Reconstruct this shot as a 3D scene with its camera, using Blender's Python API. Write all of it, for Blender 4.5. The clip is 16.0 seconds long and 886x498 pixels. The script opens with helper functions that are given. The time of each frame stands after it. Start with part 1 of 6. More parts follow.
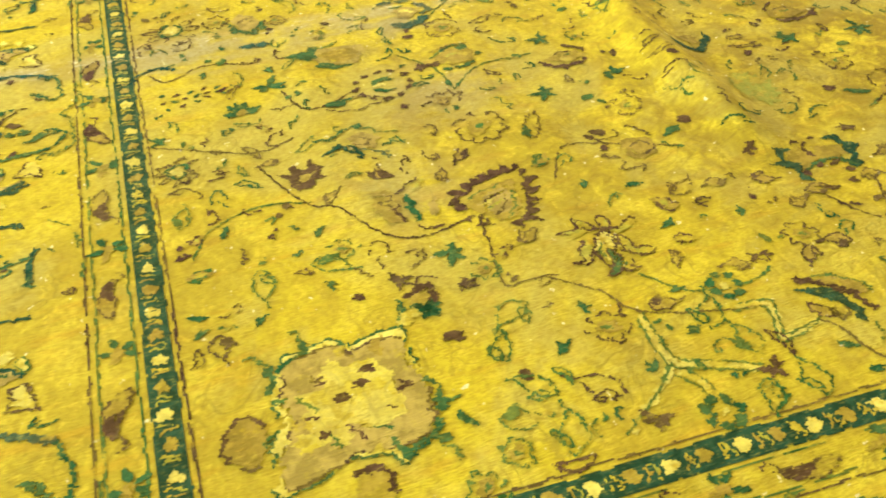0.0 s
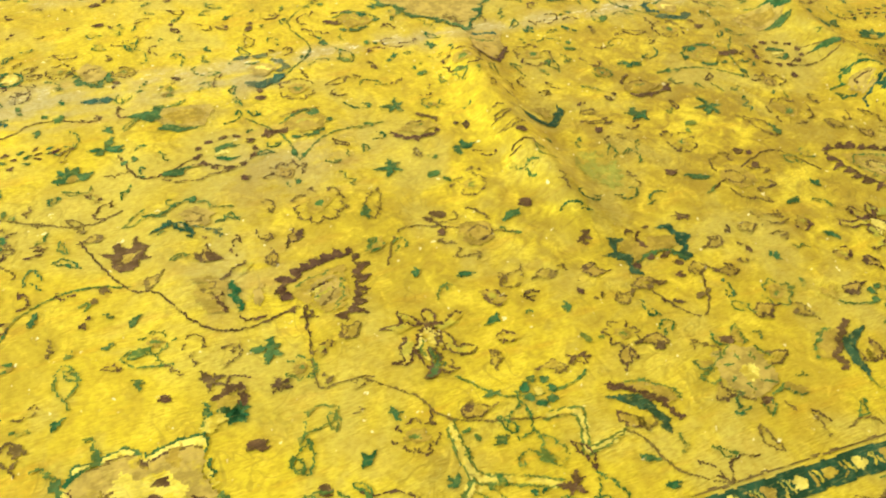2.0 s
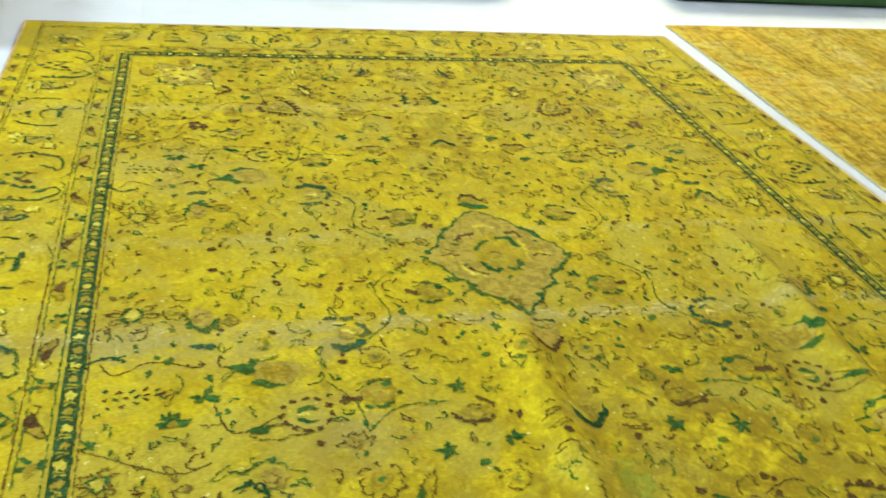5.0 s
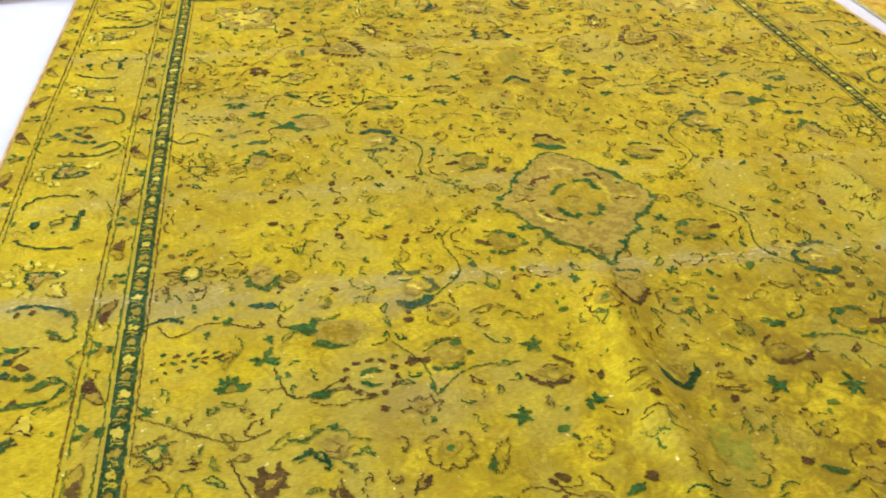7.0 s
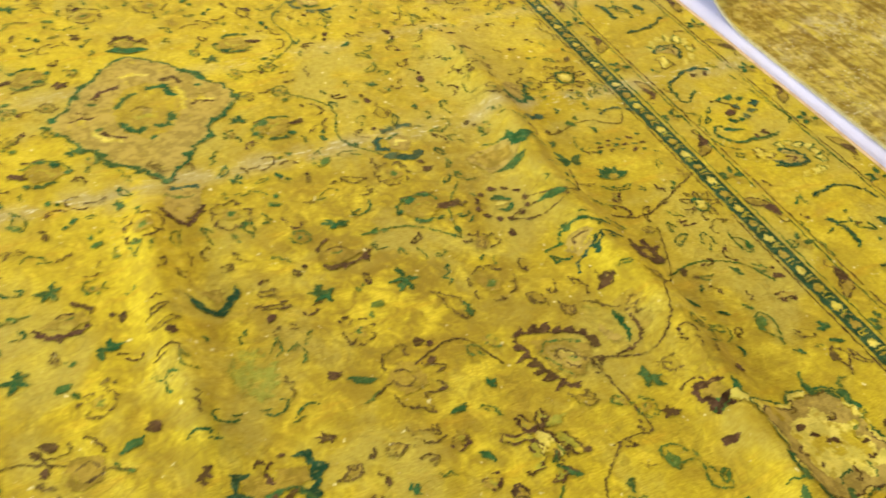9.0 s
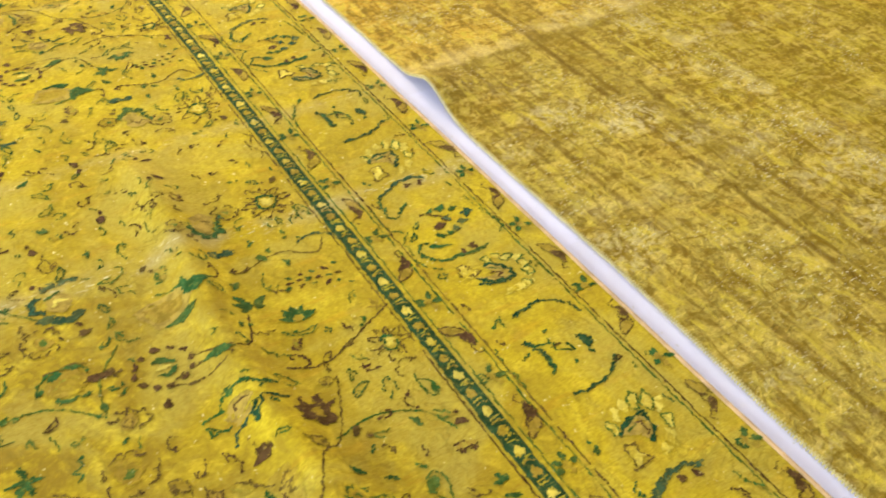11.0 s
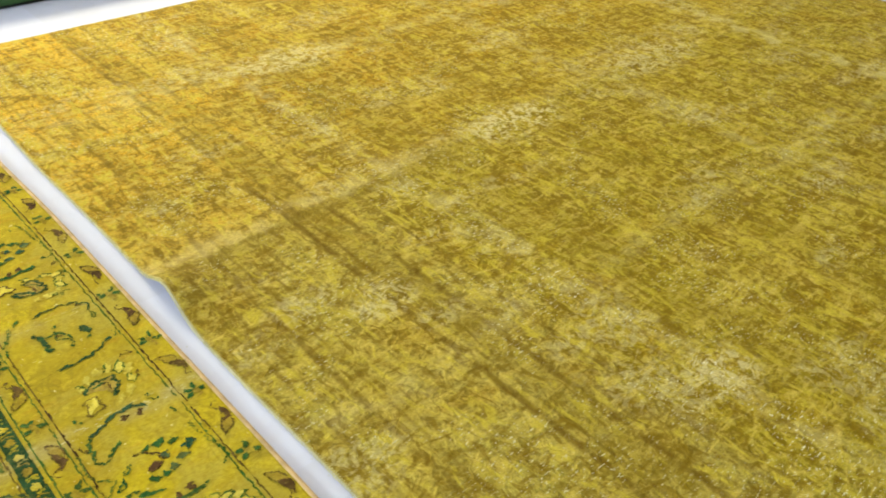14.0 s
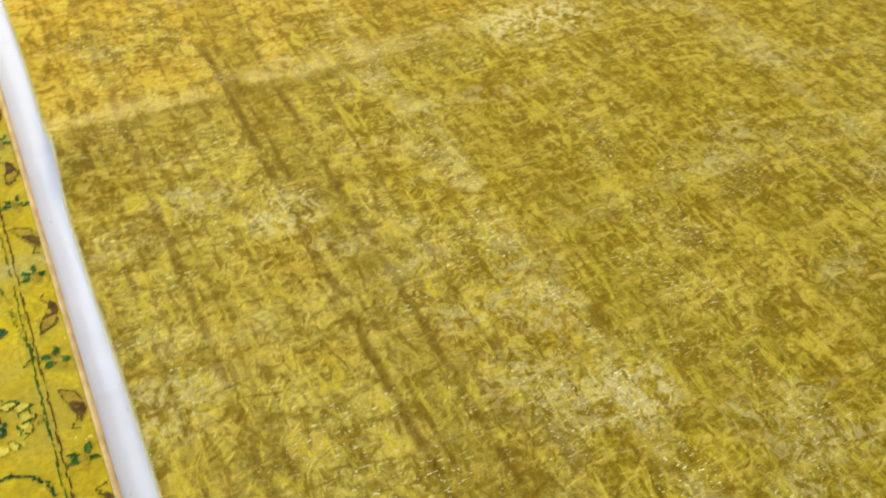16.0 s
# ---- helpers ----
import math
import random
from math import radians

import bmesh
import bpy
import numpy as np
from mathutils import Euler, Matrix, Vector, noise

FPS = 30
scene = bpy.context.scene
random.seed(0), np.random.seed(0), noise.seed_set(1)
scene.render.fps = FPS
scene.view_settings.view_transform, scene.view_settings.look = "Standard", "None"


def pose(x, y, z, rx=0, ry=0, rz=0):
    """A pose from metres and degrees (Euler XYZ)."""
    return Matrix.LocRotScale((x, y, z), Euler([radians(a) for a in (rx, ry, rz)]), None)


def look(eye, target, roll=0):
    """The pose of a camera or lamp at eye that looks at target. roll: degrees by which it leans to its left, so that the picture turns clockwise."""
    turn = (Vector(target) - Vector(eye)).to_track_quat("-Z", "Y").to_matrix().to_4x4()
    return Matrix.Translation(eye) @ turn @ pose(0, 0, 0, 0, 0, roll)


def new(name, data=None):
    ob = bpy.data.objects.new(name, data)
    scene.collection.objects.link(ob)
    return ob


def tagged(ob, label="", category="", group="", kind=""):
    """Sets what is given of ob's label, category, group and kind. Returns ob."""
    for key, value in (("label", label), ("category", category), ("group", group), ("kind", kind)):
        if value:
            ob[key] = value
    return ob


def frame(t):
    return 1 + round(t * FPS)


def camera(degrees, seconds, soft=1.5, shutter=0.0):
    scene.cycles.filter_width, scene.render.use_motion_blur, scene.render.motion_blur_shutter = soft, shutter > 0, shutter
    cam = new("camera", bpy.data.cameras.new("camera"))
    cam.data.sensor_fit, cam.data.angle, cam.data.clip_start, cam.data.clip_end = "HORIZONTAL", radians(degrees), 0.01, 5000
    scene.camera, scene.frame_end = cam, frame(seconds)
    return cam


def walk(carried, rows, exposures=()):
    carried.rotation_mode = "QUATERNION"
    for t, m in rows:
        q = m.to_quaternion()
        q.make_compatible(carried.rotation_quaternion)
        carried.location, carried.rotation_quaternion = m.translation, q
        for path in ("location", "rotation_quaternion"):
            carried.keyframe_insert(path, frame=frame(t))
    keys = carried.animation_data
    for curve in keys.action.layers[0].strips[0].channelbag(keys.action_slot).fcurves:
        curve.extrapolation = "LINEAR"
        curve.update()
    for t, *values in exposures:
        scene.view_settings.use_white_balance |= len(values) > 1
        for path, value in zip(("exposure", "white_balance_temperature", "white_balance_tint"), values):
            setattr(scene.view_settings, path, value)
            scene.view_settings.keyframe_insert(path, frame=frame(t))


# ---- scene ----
from mathutils import geometry

# ---- camera ----
cam = camera(57.1, 16.0, soft=1.8, shutter=0.3)
# seconds, eye x y z, heading, pitch, lean
PATH = [
    (0.0, -0.991, -2.008, 0.938, -17.57, -44.38, -2.78),
    (0.5, -0.885, -1.970, 0.922, -19.40, -45.74, -1.68),
    (1.0, -0.819, -1.963, 0.928, -21.56, -46.88, -0.37),
    (1.5, -0.785, -1.957, 0.976, -23.03, -46.50, 1.34),
    (2.0, -0.776, -1.945, 1.038, -24.16, -44.89, 3.14),
    (2.5, -0.770, -1.935, 1.122, -24.85, -42.76, 4.21),
    (3.0, -0.761, -1.934, 1.208, -25.29, -40.06, 4.89),
    (3.5, -0.773, -1.938, 1.257, -25.45, -37.65, 5.87),
    (4.0, -0.767, -1.939, 1.304, -25.55, -35.79, 6.85),
    (4.5, -0.796, -1.939, 1.349, -24.10, -34.32, 7.72),
    (5.0, -0.850, -1.921, 1.378, -19.23, -33.68, 7.91),
    (5.2, -0.858, -1.918, 1.383, -16.93, -33.37, 7.70),
    (7.3, -0.724, -1.785, 1.296, -12.55, -39.98, 2.42),
    (7.5, -0.636, -1.799, 1.294, -12.81, -41.12, 2.50),
    (8.0, -0.398, -1.852, 1.293, -14.00, -42.95, 2.72),
    (8.5, -0.237, -1.877, 1.279, -18.83, -44.07, 3.07),
    (9.0, -0.075, -1.808, 1.253, -27.28, -45.86, 4.08),
    (9.2, -0.009, -1.763, 1.261, -30.26, -46.55, 4.14),
    (11.3, 0.576, -1.809, 1.339, -37.60, -41.41, 3.74),
    (11.5, 0.614, -1.782, 1.349, -39.64, -40.62, 3.49),
    (12.0, 0.728, -1.767, 1.393, -41.98, -38.69, 2.83),
    (12.5, 0.836, -1.801, 1.446, -42.65, -36.63, 2.94),
    (13.0, 0.879, -1.818, 1.461, -43.23, -35.56, 2.21),
    (13.5, 0.917, -1.809, 1.461, -43.75, -35.24, 2.03),
    (14.0, 0.998, -1.828, 1.470, -44.30, -35.27, 3.04),
    (14.5, 1.097, -1.873, 1.471, -44.45, -35.61, 6.62),
    (15.0, 1.301, -1.809, 1.445, -44.10, -37.60, 9.27),
    (15.5, 1.483, -1.776, 1.457, -42.91, -41.40, 10.43),
    (16.0, 1.656, -1.823, 1.454, -34.96, -46.27, 8.97),
]


def aimed(x, y, z, heading, pitch, lean):
    a, b = radians(heading), radians(pitch)
    ahead = Vector((-math.sin(a) * math.cos(b), math.cos(a) * math.cos(b), math.sin(b)))
    return look((x, y, z), Vector((x, y, z)) + ahead, lean)


EXPOSURES = [
    (0.0, -0.52, 6500, 0), (0.5, -0.36, 6500, 0), (1.0, -0.27, 6500, -2), (1.5, -0.31, 6500, -2), (2.5, -0.51, 6500, 1), (3.5, -0.86, 6500, 6),
    (4.0, -1.04, 6500, 3), (4.5, -1.22, 6500, -26), (5.0, -0.92, 6500, -27), (7.3, -0.94, 6500, -2), (8.0, -0.86, 6500, 1), (9.0, -0.70, 6500, 1),
    (11.5, -0.68, 6500, -1), (12.2, -0.98, 6500, -11), (13.5, -0.90, 6500, -14), (14.5, -0.91, 6500, -13), (16.0, -0.77, 6500, -12),
]
walk(cam, [(t, aimed(*row)) for t, *row in PATH], EXPOSURES)

# ---- light: a hall with daylight openings and warm late light from the far side ----
world = bpy.data.worlds.new("hall_sky")
scene.world = world
world.use_nodes = True
wn = world.node_tree.nodes
sky = wn.new("ShaderNodeTexSky")
sky.sky_type, sky.sun_disc = "NISHITA", False
sky.sun_elevation, sky.sun_rotation = radians(35), radians(-85)
wn["Background"].inputs["Strength"].default_value = 0.1
world.node_tree.links.new(sky.outputs[0], wn["Background"].inputs["Color"])


def opening_light(name, eye, target, width, height, watts, colour):
    data = bpy.data.lights.new(name, "AREA")
    data.shape, data.size, data.size_y, data.energy, data.color = "RECTANGLE", width, height, watts, colour
    ob = new(name, data)
    ob.matrix_world = look(eye, target)
    return ob


opening_light("window_light", (-8.7, 0.8, 3.2), (1.0, -0.6, 0), 3.6, 2.0, 2050, (0.97, 0.98, 1.0))
opening_light("window_light", (1.5, -5.7, 3.4), (1.5, -1.0, 0), 7.0, 2.0, 75, (0.78, 0.89, 1.0))
opening_light("window_light", (3.4, 6.9, 2.8), (2.3, 1.2, 0), 3.0, 2.0, 1480, (1.0, 0.80, 0.53))


# ---- materials ----
class Mat:
    """A node material with a principled shader and short-hands."""

    def __init__(self, name, rough=0.9, coat=0.0):
        self.mat = bpy.data.materials.new(name)
        self.mat.use_nodes = True
        self.tree = self.mat.node_tree
        self.bsdf = self.tree.nodes["Principled BSDF"]
        self.bsdf.inputs["Roughness"].default_value = rough
        self.bsdf.inputs["Specular IOR Level"].default_value = 0.15
        self.geo = self.tree.nodes.new("ShaderNodeTexCoord").outputs["Object"]
        self.info = self.tree.nodes.new("ShaderNodeObjectInfo").outputs["Random"]

    def put(self, socket, value):
        if hasattr(value, "is_output"):
            self.tree.links.new(value, socket)
        else:
            socket.default_value = value

    def place(self, sx=1.0, sy=1.0, sz=1.0, angle=0.0):
        node = self.tree.nodes.new("ShaderNodeMapping")
        node.inputs["Scale"].default_value = (sx, sy, sz)
        node.inputs["Rotation"].default_value = (0, 0, radians(angle))
        self.put(node.inputs["Vector"], self.geo)
        return node.outputs[0]

    def noise(self, scale, detail=3.0, rough=0.55, vector=None, distortion=0.0):
        node = self.tree.nodes.new("ShaderNodeTexNoise")
        for key, v in (("Scale", scale), ("Detail", detail), ("Roughness", rough), ("Distortion", distortion)):
            node.inputs[key].default_value = v
        self.put(node.inputs["Vector"], vector or self.geo)
        return node.outputs["Fac"]

    def step(self, value, low, high, a=0.0, b=1.0):
        node = self.tree.nodes.new("ShaderNodeMapRange")
        node.interpolation_type = "SMOOTHSTEP"
        for key, v in (("Value", value), ("From Min", low), ("From Max", high), ("To Min", a), ("To Max", b)):
            self.put(node.inputs[key], v)
        return node.outputs[0]

    def op(self, kind, a, b=0.0, c=0.0):
        node = self.tree.nodes.new("ShaderNodeMath")
        node.operation = kind
        self.put(node.inputs[0], a)
        self.put(node.inputs[1], b)
        self.put(node.inputs[2], c)
        return node.outputs[0]

    def axis(self, n):
        node = self.tree.nodes.new("ShaderNodeSeparateXYZ")
        self.put(node.inputs[0], self.geo)
        return node.outputs[n]

    def spot(self, x, y, radius, squeeze=1.0):
        """1 at a place of the cloth, 0 past the radius."""
        dx = self.op("SUBTRACT", self.axis(0), x)
        dy = self.op("MULTIPLY", self.op("SUBTRACT", self.axis(1), y), squeeze)
        d = self.op("SQRT", self.op("ADD", self.op("MULTIPLY", dx, dx), self.op("MULTIPLY", dy, dy)))
        return self.step(d, 0.0, radius, 1.0, 0.0)

    def mix(self, fac, a, b, blend="MIX"):
        node = self.tree.nodes.new("ShaderNodeMix")
        node.data_type, node.blend_type = "RGBA", blend
        self.put(node.inputs[0], fac)
        for socket, v in ((node.inputs[6], a), (node.inputs[7], b)):
            self.put(socket, v if hasattr(v, "is_output") else (*v, 1.0))
        return node.outputs[2]

    def bump(self, height, strength, distance):
        node = self.tree.nodes.new("ShaderNodeBump")
        node.inputs["Strength"].default_value, node.inputs["Distance"].default_value = strength, distance
        self.put(node.inputs["Height"], height)
        self.tree.links.new(node.outputs[0], self.bsdf.inputs["Normal"])

    def colour(self, value):
        self.put(self.bsdf.inputs["Base Color"], value if hasattr(value, "is_output") else (*value, 1.0))
        return self.mat


def weave(m):
    """Fine knots in rows across the rug."""
    rows = m.noise(1.0, 2.0, 0.6, m.place(70, 330, 1))
    clumps = m.noise(90, 2.0, 0.6)
    return m.op("ADD", m.op("MULTIPLY", rows, 0.6), m.op("MULTIPLY", clumps, 0.4))


def thread(m, value, half, amount):
    """Thin curly lines where a cloud passes its middle value."""
    return m.step(m.op("ABSOLUTE", m.op("SUBTRACT", value, 0.5)), half * 0.35, half, amount, 0.0)


def dyed_ground(m):
    """The over-dyed yellow of the worn rug: ochre and olive clouds, pale bald patches, grey abrasion."""
    big = m.noise(2.3, 4.0, 0.55, distortion=0.4)
    mid = m.noise(9.0, 4.0, 0.6, distortion=0.6)
    small = m.noise(30.0, 4.0, 0.65, distortion=0.8)
    streak = m.noise(1.0, 3.0, 0.6, m.place(5, 26, 1))
    grain = weave(m)
    c = m.mix(m.step(big, 0.38, 0.62), (0.565, 0.437, 0.018), (0.43, 0.325, 0.020))
    c = m.mix(m.step(mid, 0.50, 0.68, 0.0, 0.55), c, (0.36, 0.245, 0.018))
    c = m.mix(m.step(mid, 0.46, 0.34, 0.0, 0.5), c, (0.66, 0.52, 0.035))
    c = m.mix(m.step(small, 0.52, 0.66, 0.0, 0.42), c, (0.34, 0.245, 0.020))
    c = m.mix(m.step(small, 0.46, 0.36, 0.0, 0.4), c, (0.68, 0.50, 0.035))
    c = m.mix(m.step(streak, 0.55, 0.70, 0.0, 0.4), c, (0.50, 0.27, 0.012))
    for x, y, r, amount in ((0.33, -0.80, 0.75, 0.75), (-0.2, -1.0, 0.45, 0.5), (0.6, -0.55, 0.45, 0.5), (-0.55, -0.62, 0.5, 0.35), (0.9, -1.2, 0.5, 0.45), (0.05, 0.75, 0.5, 0.5),
                            (-0.45, 1.0, 0.35, 0.45), (0.3, -1.25, 0.3, 0.45), (-0.75, -0.75, 0.3, 0.3), (0.55, 0.85, 0.35, 0.4)):
        c = m.mix(m.op("MULTIPLY", m.op("MULTIPLY", m.spot(x, y, r), m.step(m.op("ADD", m.op("MULTIPLY", mid, 0.5), m.op("MULTIPLY", small, 0.5)), 0.38, 0.60)), amount * 1.12), c, (0.215, 0.14, 0.016))
    veil = m.noise(3.6, 4.0, 0.6, distortion=0.7)
    c = m.mix(m.step(veil, 0.46, 0.66, 0.0, 0.66), c, (0.44, 0.365, 0.066))
    # faded remains of drawing
    curls = m.noise(13.0, 2.0, 0.5, distortion=1.5)
    shown = m.step(m.noise(5.0, 2.0), 0.46, 0.58)
    c = m.mix(m.op("MULTIPLY", thread(m, curls, 0.030, 0.30), shown), c, (0.13, 0.10, 0.014))
    # a worn crease right across, and fainter ones on the far half
    for y0, slope, wide, amount in ((-0.318, -0.036, 0.055, 0.75), (0.10, -0.02, 0.05, 0.35), (1.02, -0.01, 0.06, 0.3)):
        off = m.op("ABSOLUTE", m.op("SUBTRACT", m.axis(1), m.op("ADD", m.op("MULTIPLY", m.axis(0), slope), y0)))
        band = m.op("MULTIPLY", m.step(off, 0.0, wide, 1.0, 0.0), m.step(m.noise(6.5, 3.0), 0.40, 0.58))
        c = m.mix(m.op("MULTIPLY", band, amount), c, (0.42, 0.35, 0.15))
        specks = m.op("MULTIPLY", m.step(m.noise(1.0, 2.0, 0.7, m.place(28, 110, 1)), 0.58, 0.66), m.step(off, 0.0, wide * 0.7, amount, 0.0))
        c = m.mix(specks, c, (0.72, 0.66, 0.42))
    for x, y, r, squeeze, amount in ((-0.62, -0.36, 0.34, 2.6, 0.8), (-1.05, -0.33, 0.40, 2.4, 0.75), (-0.55, -0.66, 0.28, 1.4, 0.5), (-0.95, 0.55, 0.40, 1.6, 0.45), (-0.10, -0.33, 0.16, 2.0, 0.7), (-0.72, -0.95, 0.22, 1.0, 0.35)):
        rubbed = m.op("MULTIPLY", m.spot(x, y, r, squeeze), m.step(m.op("ADD", m.op("MULTIPLY", mid, 0.5), m.op("MULTIPLY", streak, 0.5)), 0.40, 0.56))
        c = m.mix(m.op("MULTIPLY", rubbed, amount), c, (0.37, 0.315, 0.135))
    c = m.mix(m.step(m.noise(60, 2.0, 0.6), 0.70, 0.76), c, (0.76, 0.66, 0.30))
    c = m.mix(m.step(grain, 0.36, 0.60, 0.45, 0.0), c, (0.25, 0.16, 0.008))
    return c, grain


def ground_material():
    m = Mat("dyed_wool_yellow", 0.92)
    c, grain = dyed_ground(m)
    m.bump(m.op("ADD", grain, m.op("MULTIPLY", m.noise(14, 3.0), 1.6)), 0.55, 0.005)
    return m.colour(c)


def yarn(name, colour, fade, worn, base=0.0):
    """Pattern yarn: the pile is worn through to the ground in places, more in some figures than in others."""
    m = Mat(name, 0.92)
    ground, grain = dyed_ground(m)
    mid = m.noise(26, 3.0, 0.65)
    shade = m.mix(m.step(m.noise(45, 2.0), 0.38, 0.62), colour, [min(1, v * 1.6 + 0.008) for v in colour])
    bare = m.op("ADD", m.op("MULTIPLY_ADD", m.info, fade, base), m.step(mid, worn, worn + 0.14, 0.0, 0.7))
    bare = m.op("MINIMUM", m.op("ADD", bare, m.step(grain, 0.52, 0.68, 0.0, 0.3)), 0.95)
    m.bump(m.op("ADD", grain, m.op("MULTIPLY", m.noise(14, 3.0), 1.6)), 0.55, 0.005)
    return m.colour(m.mix(bare, shade, ground))


GROUND = ground_material()
YARNS = [
    yarn("yarn_green", (0.008, 0.058, 0.012), 0.12, 0.64),
    yarn("yarn_brown", (0.048, 0.020, 0.007), 0.10, 0.66),
    yarn("yarn_olive", (0.19, 0.125, 0.014), 0.30, 0.56, 0.18),
    yarn("yarn_pale", (0.58, 0.50, 0.105), 0.30, 0.50, 0.42),
    yarn("yarn_line_green", (0.022, 0.074, 0.010), 0.24, 0.55),
    yarn("yarn_line_brown", (0.046, 0.023, 0.007), 0.24, 0.56),
    yarn("yarn_blue", (0.006, 0.044, 0.024), 0.2, 0.58),
    yarn("yarn_faded_green", (0.14, 0.19, 0.022), 0.2, 0.44, 0.45),
    yarn("yarn_dark_green", (0.004, 0.036, 0.012), 0.05, 0.66),
    yarn("yarn_tan", (0.25, 0.178, 0.034), 0.12, 0.60, 0.06),
]
GREEN, BROWN, OLIVE, PALE, LGREEN, LBROWN, BLUE, FADED, DGREEN, TAN = range(10)


def gold_material():
    """Distressed gold: curls of dye, cream bald patches, faint border lines and a crease right across."""
    m = Mat("dyed_wool_gold", 0.9)
    big = m.noise(1.5, 4.0, 0.55, distortion=0.5)
    mid = m.noise(6.0, 4.0, 0.6, distortion=1.0)
    curl = m.noise(17, 2.5, 0.5, distortion=2.6)
    hook = m.noise(27, 2.5, 0.5, distortion=2.2)
    fine = m.noise(70, 3.0, 0.65, distortion=1.2)
    tone = m.noise(3.6, 4.0, 0.6, distortion=0.8)
    grain = weave(m)
    sway = m.op("MULTIPLY", m.op("SUBTRACT", tone, 0.5), 0.16)
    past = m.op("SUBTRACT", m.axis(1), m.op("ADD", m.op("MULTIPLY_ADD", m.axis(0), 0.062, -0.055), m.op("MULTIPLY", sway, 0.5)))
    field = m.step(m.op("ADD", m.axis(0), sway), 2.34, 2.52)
    # worn beige border and olive field; warm far light is painted into both past the crease
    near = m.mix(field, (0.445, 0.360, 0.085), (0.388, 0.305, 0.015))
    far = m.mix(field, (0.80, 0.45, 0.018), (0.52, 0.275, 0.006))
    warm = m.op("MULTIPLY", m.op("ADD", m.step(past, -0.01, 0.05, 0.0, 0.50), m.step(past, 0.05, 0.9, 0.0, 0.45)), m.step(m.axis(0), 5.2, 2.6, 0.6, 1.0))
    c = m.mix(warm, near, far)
    c = m.mix(m.step(big, 0.44, 0.64, 0.0, 0.45), c, (0.30, 0.225, 0.018))
    c = m.mix(m.step(tone, 0.52, 0.66, 0.0, 0.55), c, (0.41, 0.235, 0.008))
    c = m.mix(m.step(tone, 0.46, 0.34, 0.0, 0.6), c, (0.43, 0.375, 0.060))
    c = m.mix(m.op("MULTIPLY", field, m.step(mid, 0.44, 0.60, 0.1, 0.55)), c, (0.225, 0.160, 0.007))
    # the dye took in streaks along warp and weft
    for sx, sy, dark in ((0.8, 7.0, (0.25, 0.145, 0.004)), (9.0, 0.7, (0.22, 0.136, 0.005))):
        run = m.noise(1.0, 4.0, 0.6, m.place(sx, sy, 1), distortion=0.5)
        c = m.mix(m.step(run, 0.48, 0.66, 0.0, 0.50), c, dark)
        c = m.mix(m.step(run, 0.48, 0.32, 0.0, 0.50), c, (0.62, 0.47, 0.085))
    # curls of the lost pattern, dark and light
    c = m.mix(m.step(curl, 0.50, 0.62, 0.0, 0.36), c, (0.60, 0.46, 0.060))
    c = m.mix(m.step(curl, 0.48, 0.37, 0.0, 0.46), c, (0.165, 0.112, 0.006))
    c = m.mix(m.op("MULTIPLY", m.step(hook, 0.53, 0.62, 0.0, 0.45), m.step(mid, 0.40, 0.56)), c, (0.64, 0.50, 0.105))
    c = m.mix(m.op("MULTIPLY", m.step(hook, 0.47, 0.38, 0.0, 0.5), m.step(mid, 0.62, 0.42)), c, (0.125, 0.085, 0.006))
    c = m.mix(m.step(fine, 0.46, 0.36, 0.0, 0.30), c, (0.17, 0.11, 0.006))
    c = m.mix(m.step(fine, 0.55, 0.66, 0.0, 0.25), c, (0.66, 0.53, 0.14))
    # short brush-like strokes of worn and full pile
    for sx, sy, light in ((11.0, 30.0, (0.62, 0.47, 0.10)), (32.0, 11.0, (0.58, 0.46, 0.050))):
        brush = m.noise(1.0, 3.0, 0.6, m.place(sx, sy, 1, 12), distortion=0.9)
        c = m.mix(m.step(brush, 0.53, 0.66, 0.0, 0.75), c, light)
        c = m.mix(m.step(brush, 0.47, 0.34, 0.0, 0.75), c, (0.20, 0.125, 0.005))
    # darker stretches along the border's inner lines and down the field
    for x, wide, amount in ((2.24, 0.10, 0.40), (2.82, 0.16, 0.30), (3.35, 0.14, 0.25), (1.90, 0.05, 0.25)):
        off = m.op("ABSOLUTE", m.op("SUBTRACT", m.axis(0), m.op("ADD", x, sway)))
        c = m.mix(m.op("MULTIPLY", m.step(off, 0.0, wide, amount, 0.0), m.step(mid, 0.36, 0.56, 0.3, 1.0)), c, (0.225, 0.160, 0.010))
    # border lines along the long edge, broken by wear
    broken = m.op("MULTIPLY", m.step(m.noise(14, 3.0), 0.34, 0.52, 0.15, 1.0), m.step(past, 0.6, -0.1, 0.7, 1.0))
    for x, wide, amount in ((1.755, 0.010, 0.45), (1.79, 0.008, 0.35), (1.862, 0.017, 0.65), (1.91, 0.008, 0.4), (2.02, 0.007, 0.25), (2.165, 0.019, 0.8), (2.205, 0.010, 0.55), (2.305, 0.017, 0.7), (2.42, 0.010, 0.45)):
        bend = m.op("ADD", m.op("MULTIPLY", m.axis(1), 0.012), m.op("MULTIPLY", m.op("SUBTRACT", m.noise(11, 2.0), 0.5), 0.014))
        off = m.op("ABSOLUTE", m.op("SUBTRACT", m.axis(0), m.op("ADD", x, bend)))
        c = m.mix(m.op("MULTIPLY", m.step(off, wide * 0.2, wide, amount, 0.0), broken), c, (0.145, 0.085, 0.005))
